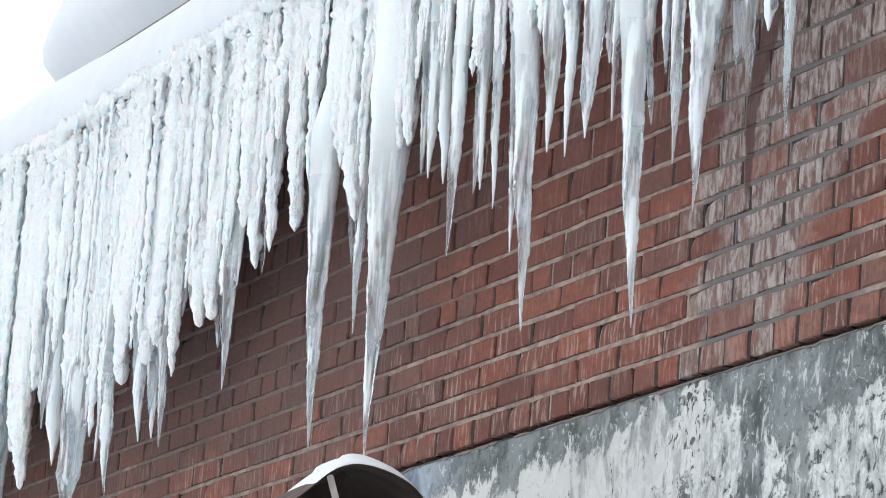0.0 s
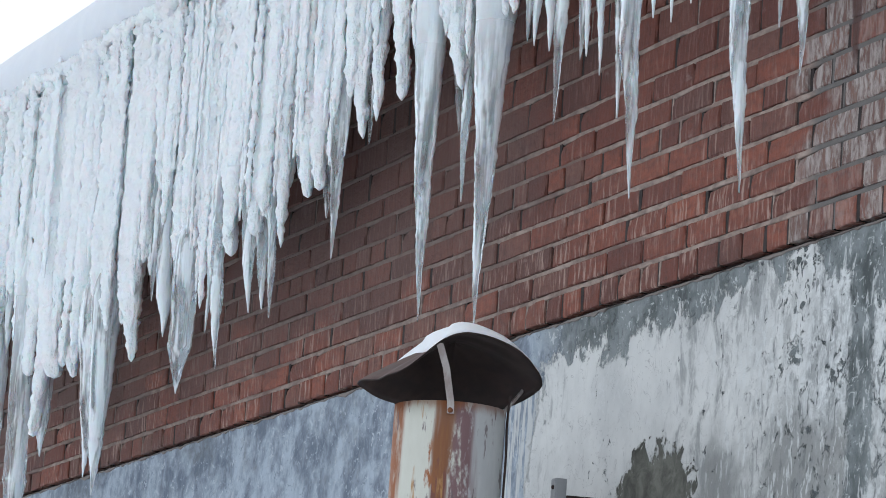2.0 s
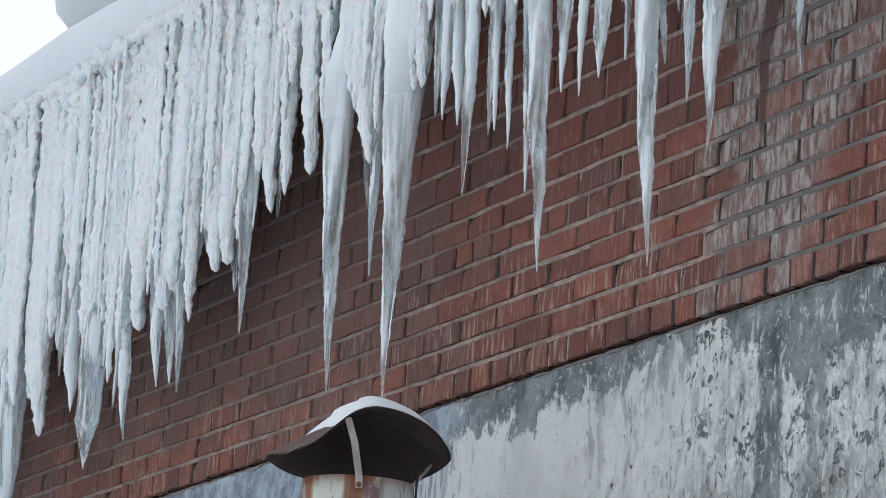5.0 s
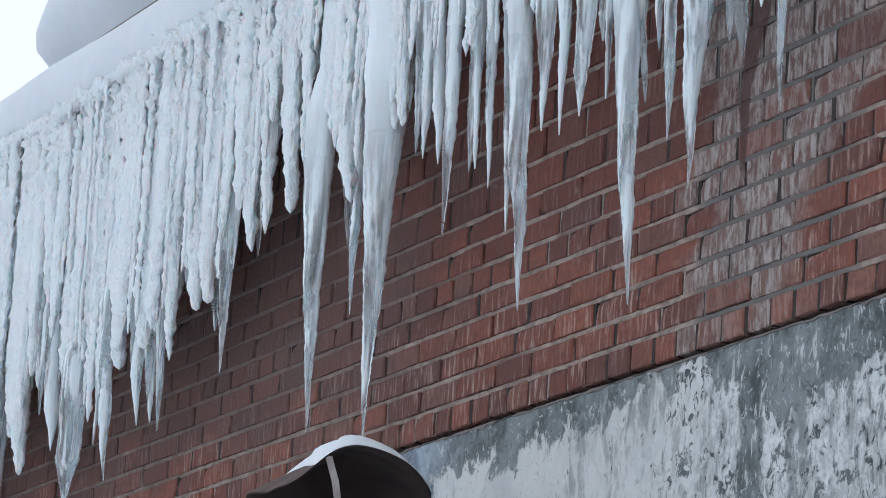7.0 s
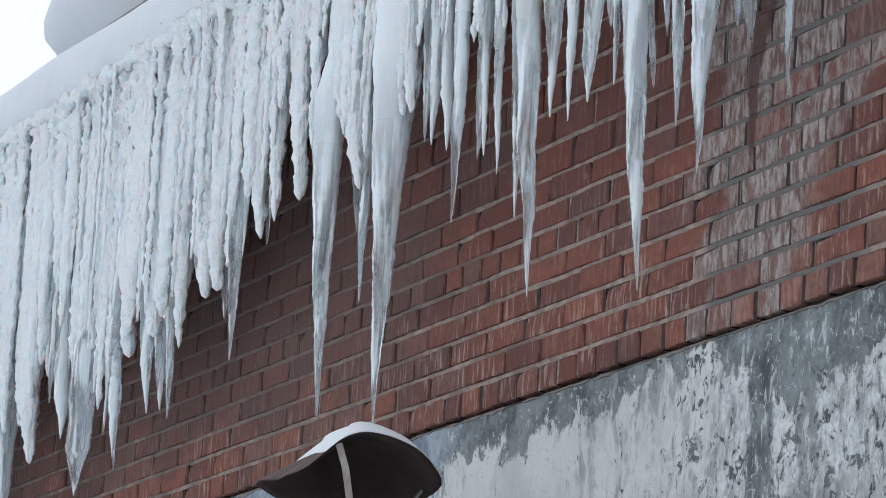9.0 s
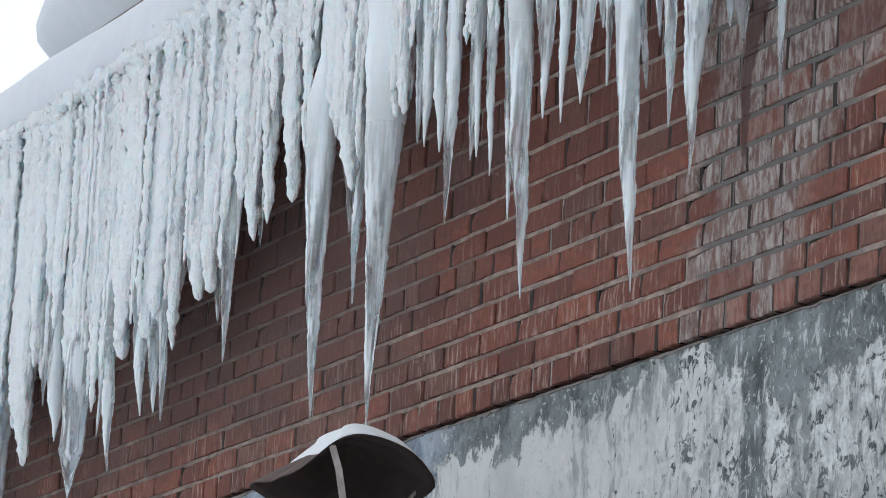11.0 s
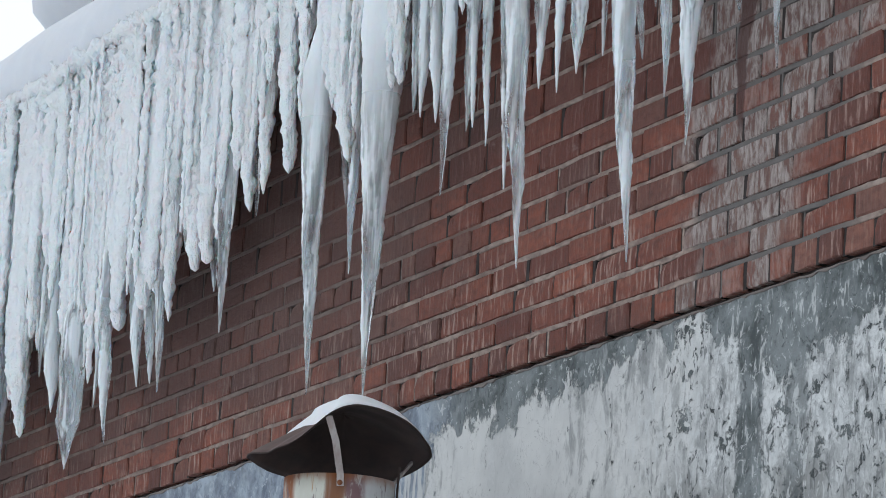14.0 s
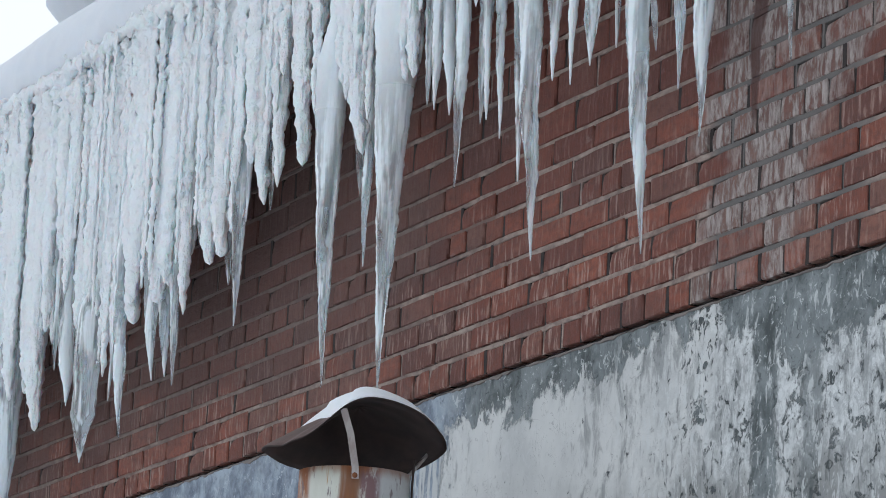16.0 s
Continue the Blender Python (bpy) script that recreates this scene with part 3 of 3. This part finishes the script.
frost(-0.434, 4.412, 4.534, 0.036, 4.775, 0.068, -0.019)
spear(-0.754, 4.016, 4.217, 0.031, 4.500, 0.064, -0.011)
thin(-0.901, 4.179, 4.288, 0.024, 4.404, 0.037, -0.043)
blunt(-1.017, 4.261, 4.329, 0.052, 4.612, 0.065, -0.057)
blunt(-0.916, 4.269, 4.322, 0.044, 4.589, 0.061, -0.028)
frost(0.573, 4.544, 4.613, 0.038, 4.838, 0.067, -0.056)
frost(0.636, 4.540, 4.601, 0.035, 4.842, 0.063, -0.057)
thin(0.602, 4.594, 4.672, 0.025, 4.904, 0.042, -0.043)
thin(-1.392, 3.917, 4.114, 0.026, 4.311, 0.036, -0.033)
thin(-1.474, 3.958, 4.127, 0.036, 4.387, 0.054, -0.061)
spear(-1.522, 3.949, 4.129, 0.038, 4.433, 0.054, -0.088)
frost(-1.242, 4.130, 4.260, 0.036, 4.555, 0.062, -0.051)
spear(-1.825, 3.793, 4.055, 0.045, 4.361, 0.047, -0.074)
spear(-2.236, 3.757, 3.931, 0.085, 4.178, 0.100, 0.026)
spear(-2.422, 3.983, 4.136, 0.057, 4.370, 0.057, -0.070)
frost(-2.763, 3.937, 4.095, 0.072, 4.427, 0.092, -0.103)
spear(-3.256, 3.562, 3.880, 0.087, 4.154, 0.134, 0.031)
spear(-3.124, 3.481, 3.681, 0.057, 4.139, 0.112, 0.006)
thin(-3.935, 3.713, 3.850, 0.046, 4.032, 0.071, -0.020)
blunt(-3.940, 3.788, 3.842, 0.055, 4.087, 0.068, 0.056)
spear(-4.135, 3.288, 3.640, 0.096, 4.331, 0.086, -0.057)
spear(-4.536, 3.445, 3.567, 0.073, 4.153, 0.111, -0.055)
spear(-4.752, 3.563, 3.757, 0.042, 4.291, 0.059, -0.182)
blunt(-3.489, 3.967, 4.051, 0.054, 4.354, 0.070, -0.074)
blunt(-3.728, 3.992, 4.077, 0.099, 4.401, 0.095, -0.159)
blunt(-1.745, 4.175, 4.236, 0.058, 4.608, 0.063, -0.076)

# the fused curtain: white ribs, side by side, whose lower ends follow this line
LOW_X = [-6.6, -5.6, -4.94, -4.44, -4.0, -3.63, -3.3, -2.92, -2.63, -2.37, -1.97, -1.8, -1.48, -1.19, -1.16, -1.1, -0.85, -0.7, -0.49, -0.33, -0.23, -0.13, 0.1, 0.35, 0.56, 0.69, 1.05, 1.5, 1.91, 2.6, 3.0]
LOW_Z = [4.05, 4.05, 4.1, 4.3, 4.02, 4.05, 3.98, 4.12, 4.24, 4.22, 4.02, 4.22, 4.21, 4.25, 4.46, 4.33, 4.29, 4.49, 4.53, 4.75, 4.66, 4.57, 4.62, 4.46, 4.58, 4.75, 4.68, 4.66, 4.72, 4.8, 4.85]
rng = random.Random(5)
COLUMN = "white frosted icicle fused into the ice curtain"
x = -6.5
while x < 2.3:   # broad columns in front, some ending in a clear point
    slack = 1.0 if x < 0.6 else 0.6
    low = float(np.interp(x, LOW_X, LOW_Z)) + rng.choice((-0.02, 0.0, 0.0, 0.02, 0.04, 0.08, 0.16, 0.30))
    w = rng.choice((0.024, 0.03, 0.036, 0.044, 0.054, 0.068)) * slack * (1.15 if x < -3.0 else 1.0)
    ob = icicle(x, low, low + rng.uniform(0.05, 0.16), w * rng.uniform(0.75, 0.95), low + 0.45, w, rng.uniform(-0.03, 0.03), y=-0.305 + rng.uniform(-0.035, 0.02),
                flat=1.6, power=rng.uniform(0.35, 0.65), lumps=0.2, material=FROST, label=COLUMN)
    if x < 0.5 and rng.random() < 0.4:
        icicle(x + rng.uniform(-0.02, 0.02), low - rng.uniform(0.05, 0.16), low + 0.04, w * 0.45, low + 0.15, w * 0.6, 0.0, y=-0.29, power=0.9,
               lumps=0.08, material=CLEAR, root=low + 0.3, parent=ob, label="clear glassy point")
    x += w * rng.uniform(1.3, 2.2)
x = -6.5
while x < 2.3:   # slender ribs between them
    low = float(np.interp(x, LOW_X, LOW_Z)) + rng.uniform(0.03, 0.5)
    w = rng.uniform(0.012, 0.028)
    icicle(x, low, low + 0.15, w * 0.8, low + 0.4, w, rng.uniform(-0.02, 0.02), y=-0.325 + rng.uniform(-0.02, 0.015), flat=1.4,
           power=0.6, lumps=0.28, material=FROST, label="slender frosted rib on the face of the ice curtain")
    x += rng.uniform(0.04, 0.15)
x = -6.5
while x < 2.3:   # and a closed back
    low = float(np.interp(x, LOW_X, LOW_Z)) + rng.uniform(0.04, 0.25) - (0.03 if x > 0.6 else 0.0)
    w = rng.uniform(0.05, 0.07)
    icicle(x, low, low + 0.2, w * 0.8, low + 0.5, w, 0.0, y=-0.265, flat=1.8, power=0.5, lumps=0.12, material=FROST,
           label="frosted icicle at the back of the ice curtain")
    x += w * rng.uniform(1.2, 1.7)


# ---- the flue with its hat ----
FX, FY, FZ = 1.207, -0.65, 3.266
TO_EYE = math.atan2(-0.376, 0.927)


def lathe_tube(r, z0, z1, thick, sides=40, rings=60, wob=0.0):
    bm = bmesh.new()
    rows = []
    for k in range(rings + 1):
        z = z0 + (z1 - z0) * k / rings
        rows.append([bm.verts.new((math.cos(a) * (r + wob * noise.noise((a, z * 3, 2))), math.sin(a) * (r + wob * noise.noise((a, z * 3, 5))), z)) for a in [2 * math.pi * i / sides for i in range(sides)]])
    inner = [[bm.verts.new((math.cos(2 * math.pi * i / sides) * (r - thick), math.sin(2 * math.pi * i / sides) * (r - thick), z)) for i in range(sides)] for z in (z1, z1 - 0.5)]
    rows += inner
    for a, b in zip(rows, rows[1:]):
        for i in range(sides):
            bm.faces.new((a[i], a[(i + 1) % sides], b[(i + 1) % sides], b[i]))
    bm.faces.new(rows[-1])
    for f in bm.faces:
        f.smooth = True
    return bm


flue = thing("flue_pipe", "rusty cream-painted steel flue pipe with a snow-topped hat", "flue", (FX, FY, 0))
part("pipe", lathe_tube(0.151, -0.1, FZ, 0.006, wob=0.003), FLUE, flue, "cream paint with rust runs")

RIM = [(-180, 0.020), (-150, 0.020), (-120, 0.034), (-100, 0.056), (-85, 0.058), (-62, 0.046), (-42, 0.050), (-27, 0.072), (-14, 0.130), (0, 0.170), (15, 0.172), (30, 0.160), (60, 0.122), (85, 0.094), (110, 0.062), (150, 0.020), (180, 0.020)]
RIM_R = [(-180, 0.205), (-130, 0.215), (-97, 0.258), (-60, 0.228), (-45, 0.245), (0, 0.235), (45, 0.245), (70, 0.235), (94, 0.245), (135, 0.215), (180, 0.205)]


def hat_point(az, f, lift=0.0):
    """A place on the hat: az in degrees from the side towards the yard, f from the crown (0) to the rim (1)."""
    zr = float(np.mean(np.interp([az - 9, az - 4, az, az + 4, az + 9], [a for a, _ in RIM], [b for _, b in RIM])))
    rr = float(np.interp(az, [a for a, _ in RIM_R], [b for _, b in RIM_R]))
    crown = 0.183
    z = crown + (zr - crown) * (f ** 1.25) + 0.004 * noise.noise((az * 0.03, f * 4, 3))
    a = TO_EYE + radians(az)
    return Vector((math.cos(a) * rr * f, math.sin(a) * rr * f, FZ + z + lift))


def hat_sheet(thick, f1=1.0, top=None, sides=120, rings=16):
    bm = bmesh.new()
    low, up = [], []
    for k in range(rings + 1):
        f = max(0.02, f1 * k / rings)
        low.append([bm.verts.new(hat_point(-180 + 360 * i / sides, f)) for i in range(sides)])
        up.append([bm.verts.new(hat_point(-180 + 360 * i / sides, f, thick if top is None else top(-180 + 360 * i / sides, f))) for i in range(sides)])
    for grid, flip in ((low, True), (up, False)):
        for a, b in zip(grid, grid[1:]):
            for i in range(sides):
                q = (a[i], b[i], b[(i + 1) % sides], a[(i + 1) % sides])
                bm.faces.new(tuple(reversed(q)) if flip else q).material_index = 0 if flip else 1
    for i in range(sides):
        bm.faces.new((low[-1][i], low[-1][(i + 1) % sides], up[-1][(i + 1) % sides], up[-1][i]))
    bm.faces.new(low[0])
    bm.faces.new(tuple(reversed(up[0])))
    bmesh.ops.recalc_face_normals(bm, faces=bm.faces[:])
    for f in bm.faces:
        f.smooth = True
    return bm


hat = part("hat", hat_sheet(0.004), HAT, flue, "rusty bent sheet-metal hat, shade painted into its underside")
# lighter tone for the lit upper side, the shaded tone stays below
hat.data.materials.append(HAT_LIT)


def snow_top(az, f):
    lump = 0.030 * (1 - f ** 2.5) + 0.010 * (1 - f ** 8)
    bare = 1.0
    if -110 < az < -6:   # slid off where the sheet droops
        side = min(1.0, (az + 110) / 12, (-6 - az) / 14)
        bare = max(0.0, 1 - max(0.0, f - 0.30) * 9.0 * side)
    return 0.0 if bare < 0.05 else 0.005 + lump * bare


bm = hat_sheet(0.004, 0.985, snow_top)
me = bpy.data.meshes.new("snow_cap")
bm.to_mesh(me)
bm.free()
me.materials.append(SNOW)
me.materials.append(SNOW)
snowcap = new("snow_cap", me)
snowcap.location = (FX, FY, 0.002)
tagged(snowcap, "thin cap of snow lying on the flue hat", "snow")


def strap_bar(points, width, thick, across):
    """A flat bar bent along points; across is the way its width lies."""
    bm = bmesh.new()
    rows = []
    w = Vector(across).normalized() * width / 2
    for i, p in enumerate(points):
        p = Vector(p)
        d = (Vector(points[min(i + 1, len(points) - 1)]) - Vector(points[max(i - 1, 0)])).normalized()
        nrm = d.cross(w).normalized() * thick / 2
        rows.append([bm.verts.new(p + s * w + t * nrm) for s, t in ((-1, -1), (1, -1), (1, 1), (-1, 1))])
    for a, b in zip(rows, rows[1:]):
        for i in range(4):
            bm.faces.new((a[i], a[(i + 1) % 4], b[(i + 1) % 4], b[i]))
    bm.faces.new(rows[0])
    bm.faces.new(rows[-1])
    bmesh.ops.recalc_face_normals(bm, faces=bm.faces[:])
    return bm


def on_pipe(az, r, z):
    a = TO_EYE + radians(az)
    return (math.cos(a) * r, math.sin(a) * r, z)


# the dark strap's lower length draws the shaded right edge of the pipe
for az, label in ((-3, "pale scuffed steel strap"), (84, "dark iron strap drawn on down as the pipe's shaded edge")):
    t = TO_EYE + radians(az)
    rim = hat_point(az - 7, 0.95)
    pts = [tuple(rim), on_pipe(az - 2, 0.200, FZ + 0.08), on_pipe(az + 3, 0.162, FZ - 0.005), on_pipe(az + 3.5, 0.156, FZ - 0.035)] if az == -3 else \
          [on_pipe(az, 0.16, FZ + 0.045), on_pipe(az, 0.157, FZ - 0.0), on_pipe(az, 0.156, FZ - 0.05), on_pipe(az, 0.159, FZ - 0.12), on_pipe(az, 0.157, FZ - 0.25), on_pipe(az, 0.154, FZ - 0.38)]
    part("strap", strap_bar(pts, 0.019, 0.005, (-math.sin(t), math.cos(t), 0)), STRAP if az == -3 else HAT, flue, label)
part("brace", strap_bar([on_pipe(74, 0.15, FZ - 0.005), tuple(hat_point(112, 0.90))], 0.012, 0.004, (0, 0, 1)), STRAP, flue, "thin pale steel brace")
bm = bmesh.new()
bmesh.ops.create_uvsphere(bm, u_segments=10, v_segments=6, radius=0.008, matrix=Matrix.Translation(on_pipe(0, 0.158, FZ - 0.026)))
part("rivet", bm, RUST, flue)

# ---- the sheet-metal casing on the wall behind the flue ----
BX0, BX1, BY, BZ = 0.25, 1.20, -0.312, 3.072
casing = thing("metal_casing", "grey sheet-metal casing fixed to the wall behind the flue", "casing", (0.7, 0.0, 2.4))
off = Vector((-0.7, 0.0, -2.4))


def casing_part(name, lo, hi, material, label="", bevel=0.004, twist=0.0):
    bm = box_bm(lo, hi, bevel)
    for v in bm.verts:
        v.co.z += twist * (v.co.y - BY)
        v.co += off
    return part(name, bm, material, casing, label)


casing_part("front_panel", (BX0, BY, 2.40), (BX1 - 0.03, BY + 0.012, BZ - 0.062), BOX_PALE, "pale grey enamelled front panel")
casing_part("side_panel", (BX1 - 0.018, BY + 0.02, 2.40), (BX1 - 0.006, 0.014, BZ - 0.012), BOX_DARK, "slate-grey enamelled side panel", twist=0.03)
casing_part("back_panel", (BX0, 0.0, 2.40), (BX1 - 0.02, 0.014, BZ - 0.04), BOX_DARK)
casing_part("corner_post", (BX1 - 0.028, BY - 0.014, 2.38), (BX1 + 0.006, BY + 0.02, BZ + 0.045), BOX_MID, "grey angle-iron corner post")
casing_part("top_lip", (BX0 - 0.02, BY - 0.02, BZ - 0.02), (BX1 - 0.03, 0.012, BZ - 0.008), HAT, "dark folded top edge", twist=0.03)
# solid dark strip, painted shade for the open slot under the lip
casing_part("slot_shade", (BX0, BY + 0.004, BZ - 0.055), (BX1 - 0.03, BY + 0.02, BZ - 0.022), HAT, "dark strip standing in for the shaded slot below the lip")
casing_part("edge_strip", (BX1 - 0.02, BY + 0.02, BZ - 0.008), (BX1 + 0.004, 0.013, BZ + 0.0), HAT, "dark folded top edge", twist=0.03)
casing_part("base_panel", (BX0, BY, 2.385), (BX1 - 0.03, 0.013, 2.399), BOX_DARK)
casing_part("wall_bracket", (BX1 - 0.004, -0.03, 2.40), (BX1 + 0.03, 0.011, BZ - 0.004), BOX_DARK, "grey flat wall bracket")
casing_part("latch", (0.72, BY - 0.022, BZ - 0.10), (0.78, BY - 0.001, BZ - 0.07), HAT, "small dark latch")
bm = bmesh.new()
bmesh.ops.create_uvsphere(bm, u_segments=10, v_segments=6, radius=0.006, matrix=Matrix.Translation(Vector((BX1 - 0.010, BY - 0.014, BZ + 0.02)) + off))
part("rivet", bm, HAT, casing)


# ---- the brickwork, piece by piece ----
PITCH, JOINT = 0.262, 0.012
LEVELS = [0.0, 0.084, 0.162, 0.24, 0.317, 0.395, 0.473, 0.548, 0.624] + [0.624 + 0.1 * q for q in range(1, 11)]
PHASE = [0.62, 0.73, 0.24, 0.58, 0.20, 0.46, 0.26, 0.78, 0.26, 0.74, 0.46, 0.20, 0.72, 0.22, 0.70, 0.45, 0.24, 0.75]
HEADER_ROWS = (0, 5, 10, 15)
NEAR_X = -1.1


def brick_shape(length, high, seed):
    """A brick with chamfered, slightly worn front edges; its face looks along -y."""
    r = random.Random(seed)
    j = lambda s=0.0024: r.uniform(-s, s)
    l, h, c = length / 2, high / 2, 0.0045
    v = []
    # the face has eight corners, so that its edges are not dead straight
    ring = ((-1, -1), (-0.1, -1), (1, -1), (1, 0.1), (1, 1), (0.15, 1), (-1, 1), (-1, -0.1))
    for sx, sz in ring:
        v.append((sx * (l - c) + j(), j(0.0016), sz * (h - c) + j()))
    for sx, sz in ring:
        v.append((sx * l + j(), c + j(0.001), sz * h + j(0.0018)))
    for sx, sz in ring:
        v.append((sx * l, 0.05, sz * h))
    if seed % 3 == 0:   # a corner knocked off
        q = r.choice((0, 2, 4, 6))
        for b in (0, 8):
            vx, vy, vz = v[b + q]
            v[b + q] = (vx - math.copysign(r.uniform(0.003, 0.009), vx), vy + 0.004, vz - math.copysign(r.uniform(0.002, 0.006), vz))
    f = [tuple(range(8))]
    for a in (0, 8):
        f += [(a + 8 + i, a + 8 + (i + 1) % 8, a + (i + 1) % 8, a + i) for i in range(8)]
    return v, f


SHAPES = {}
for _row, _high in (("low", 0.066), ("first", 0.072), ("tall", 0.088)):
    for _kind, _len in (("stretcher", PITCH - 0.016), ("header", PITCH / 2 - 0.016)):
        for _s in range(7):
            SHAPES[_row, _kind, _s] = brick_shape(_len, _high, _s * 7 + 3)
MESHES = {key: mesh("brick", v, f, BRICK) for key, (v, f) in SHAPES.items()}
rng = random.Random(21)
far_v, far_f, head_v, head_f, joint_v, joint_f = [], [], [], [], [], []
for row in range(len(PHASE)):
    kind = "header" if row in HEADER_ROWS else "stretcher"
    size = "first" if row == 0 else "low" if row < 8 else "tall"
    step = PITCH / 2 if kind == "header" else PITCH
    z0, z1 = BASE + LEVELS[row], BASE + LEVELS[row + 1]
    z = (z0 + z1 - JOINT) / 2 + 0.002
    x = -6.6 - (-6.6 % PITCH) + PHASE[row] * PITCH + step / 2
    left_end = x - step / 2
    while x < 3.6:
        s = rng.randrange(7)
        right_end = x + step / 2 + rng.uniform(-0.011, 0.011)
        stretch = (right_end - left_end - 0.016) / (step - 0.016)
        at = ((left_end + right_end) / 2, rng.uniform(-0.004, 0.004), z + rng.uniform(-0.0015, 0.0015))
        turn = rng.uniform(-0.6, 0.6)
        if x > NEAR_X and row < 12:
            ob = new("brick", MESHES[size, kind, s])
            ob.matrix_world = pose(*at, 0, turn, rng.uniform(-0.9, 0.9)) @ Matrix.Diagonal((stretch, 1, 1, 1))
            ob.parent = wall
        else:
            v, f = SHAPES[size, kind, s]
            k = len(far_v)
            far_v += [(a * stretch + at[0], b + at[1], c + at[2]) for a, b, c in v]
            far_f += [tuple(i + k for i in q) for q in f]
        # upright joints: mostly dark, some with pale mortar left in part of the width
        pale = rng.random() < 0.4
        hx, hy, hh = right_end, rng.uniform(0.002, 0.008), (z1 - z0) / 2 - 0.005
        strips = [(joint_v, joint_f, -0.0095, 0.0095, hy)]
        if pale:
            cut = rng.uniform(-0.003, 0.003)
            strips = [(joint_v, joint_f, -0.0095, cut, hy), (head_v, head_f, cut, 0.0095, hy - 0.001)]
        for vs, fs, a, b, yy in strips:
            k = len(vs)
            vs += [(hx + q, yy, z + sz * hh) for sz in (-1, 1) for q in (a, b)]
            vs += [(hx + q, 0.04, z + sz * hh) for sz in (-1, 1) for q in (a, b)]
            fs += [(k, k + 1, k + 3, k + 2), (k + 1, k + 5, k + 7, k + 3), (k + 4, k, k + 2, k + 6)]
        left_end = right_end
        x += step
rest = new("brickwork", mesh("brickwork", far_v, far_f, BRICK_FAR))
rest.parent = wall
tagged(rest, kind="stuff")
heads = new("mortar_fill", mesh("mortar_fill", head_v, head_f, MORTAR))
heads.parent = wall
tagged(heads, kind="stuff")
joint_dark = new("joint_fill", mesh("joint_fill", joint_v, joint_f, CORE))
joint_dark.parent = wall
tagged(joint_dark, kind="stuff")

# bed joints, a little uneven
for row in range(1, len(PHASE)):
    z = BASE + LEVELS[row]
    xs = np.arange(-6.6, 3.6, 0.035)
    v, f = [], []
    for i, x in enumerate(xs):
        a = 0.0022 * noise.noise((x * 6, row * 3, 0)) + 0.0012 * rng.uniform(-1, 1)
        b = 0.0012 * rng.uniform(-1, 1)
        y = 0.002 + 0.005 * noise.noise((x * 5, row * 5, 4))
        v += [(x, y + 0.0015, z - 0.0130 + a), (x, y, z - 0.0105 + a), (x, y, z - 0.0005 + b), (x, y + 0.002, z + 0.0020 + b), (x, 0.04, z + 0.003), (x, 0.04, z - 0.013)]
    for i in range(len(xs) - 1):
        for q in range(6):
            f.append((i * 6 + q, (i + 1) * 6 + q, (i + 1) * 6 + (q + 1) % 6, i * 6 + (q + 1) % 6))
    ob = new("mortar_bed", mesh("mortar_bed", v, f, MORTAR))
    ob.parent = wall

# a ragged ribbon of mortar squeezed out on the ledge below the lowest course
xs = np.arange(-6.6, 3.6, 0.012)
v, f = [], []
for x in xs:
    drop = max(0.0008, 0.005 + 0.014 * noise.noise((x * 7, 3, 0)) + 0.008 * noise.noise((x * 26, 5, 0)))
    out = 0.007 + 0.005 * noise.noise((x * 15, 8, 0))
    top = BASE - 0.010 - max(0.0, 0.006 * noise.noise((x * 11, 1, 4)))
    v += [(x, 0.020, top), (x, out, top - 0.001), (x, out + 0.001, top - drop), (x, 0.020, top - drop - 0.002)]
for i in range(len(xs) - 1):
    f += [(i * 4 + q, (i + 1) * 4 + q, (i + 1) * 4 + q + 1, i * 4 + q + 1) for q in range(3)]
ob = new("mortar_ledge", mesh("mortar_ledge", v, f, SOFFIT))
ob.parent = wall
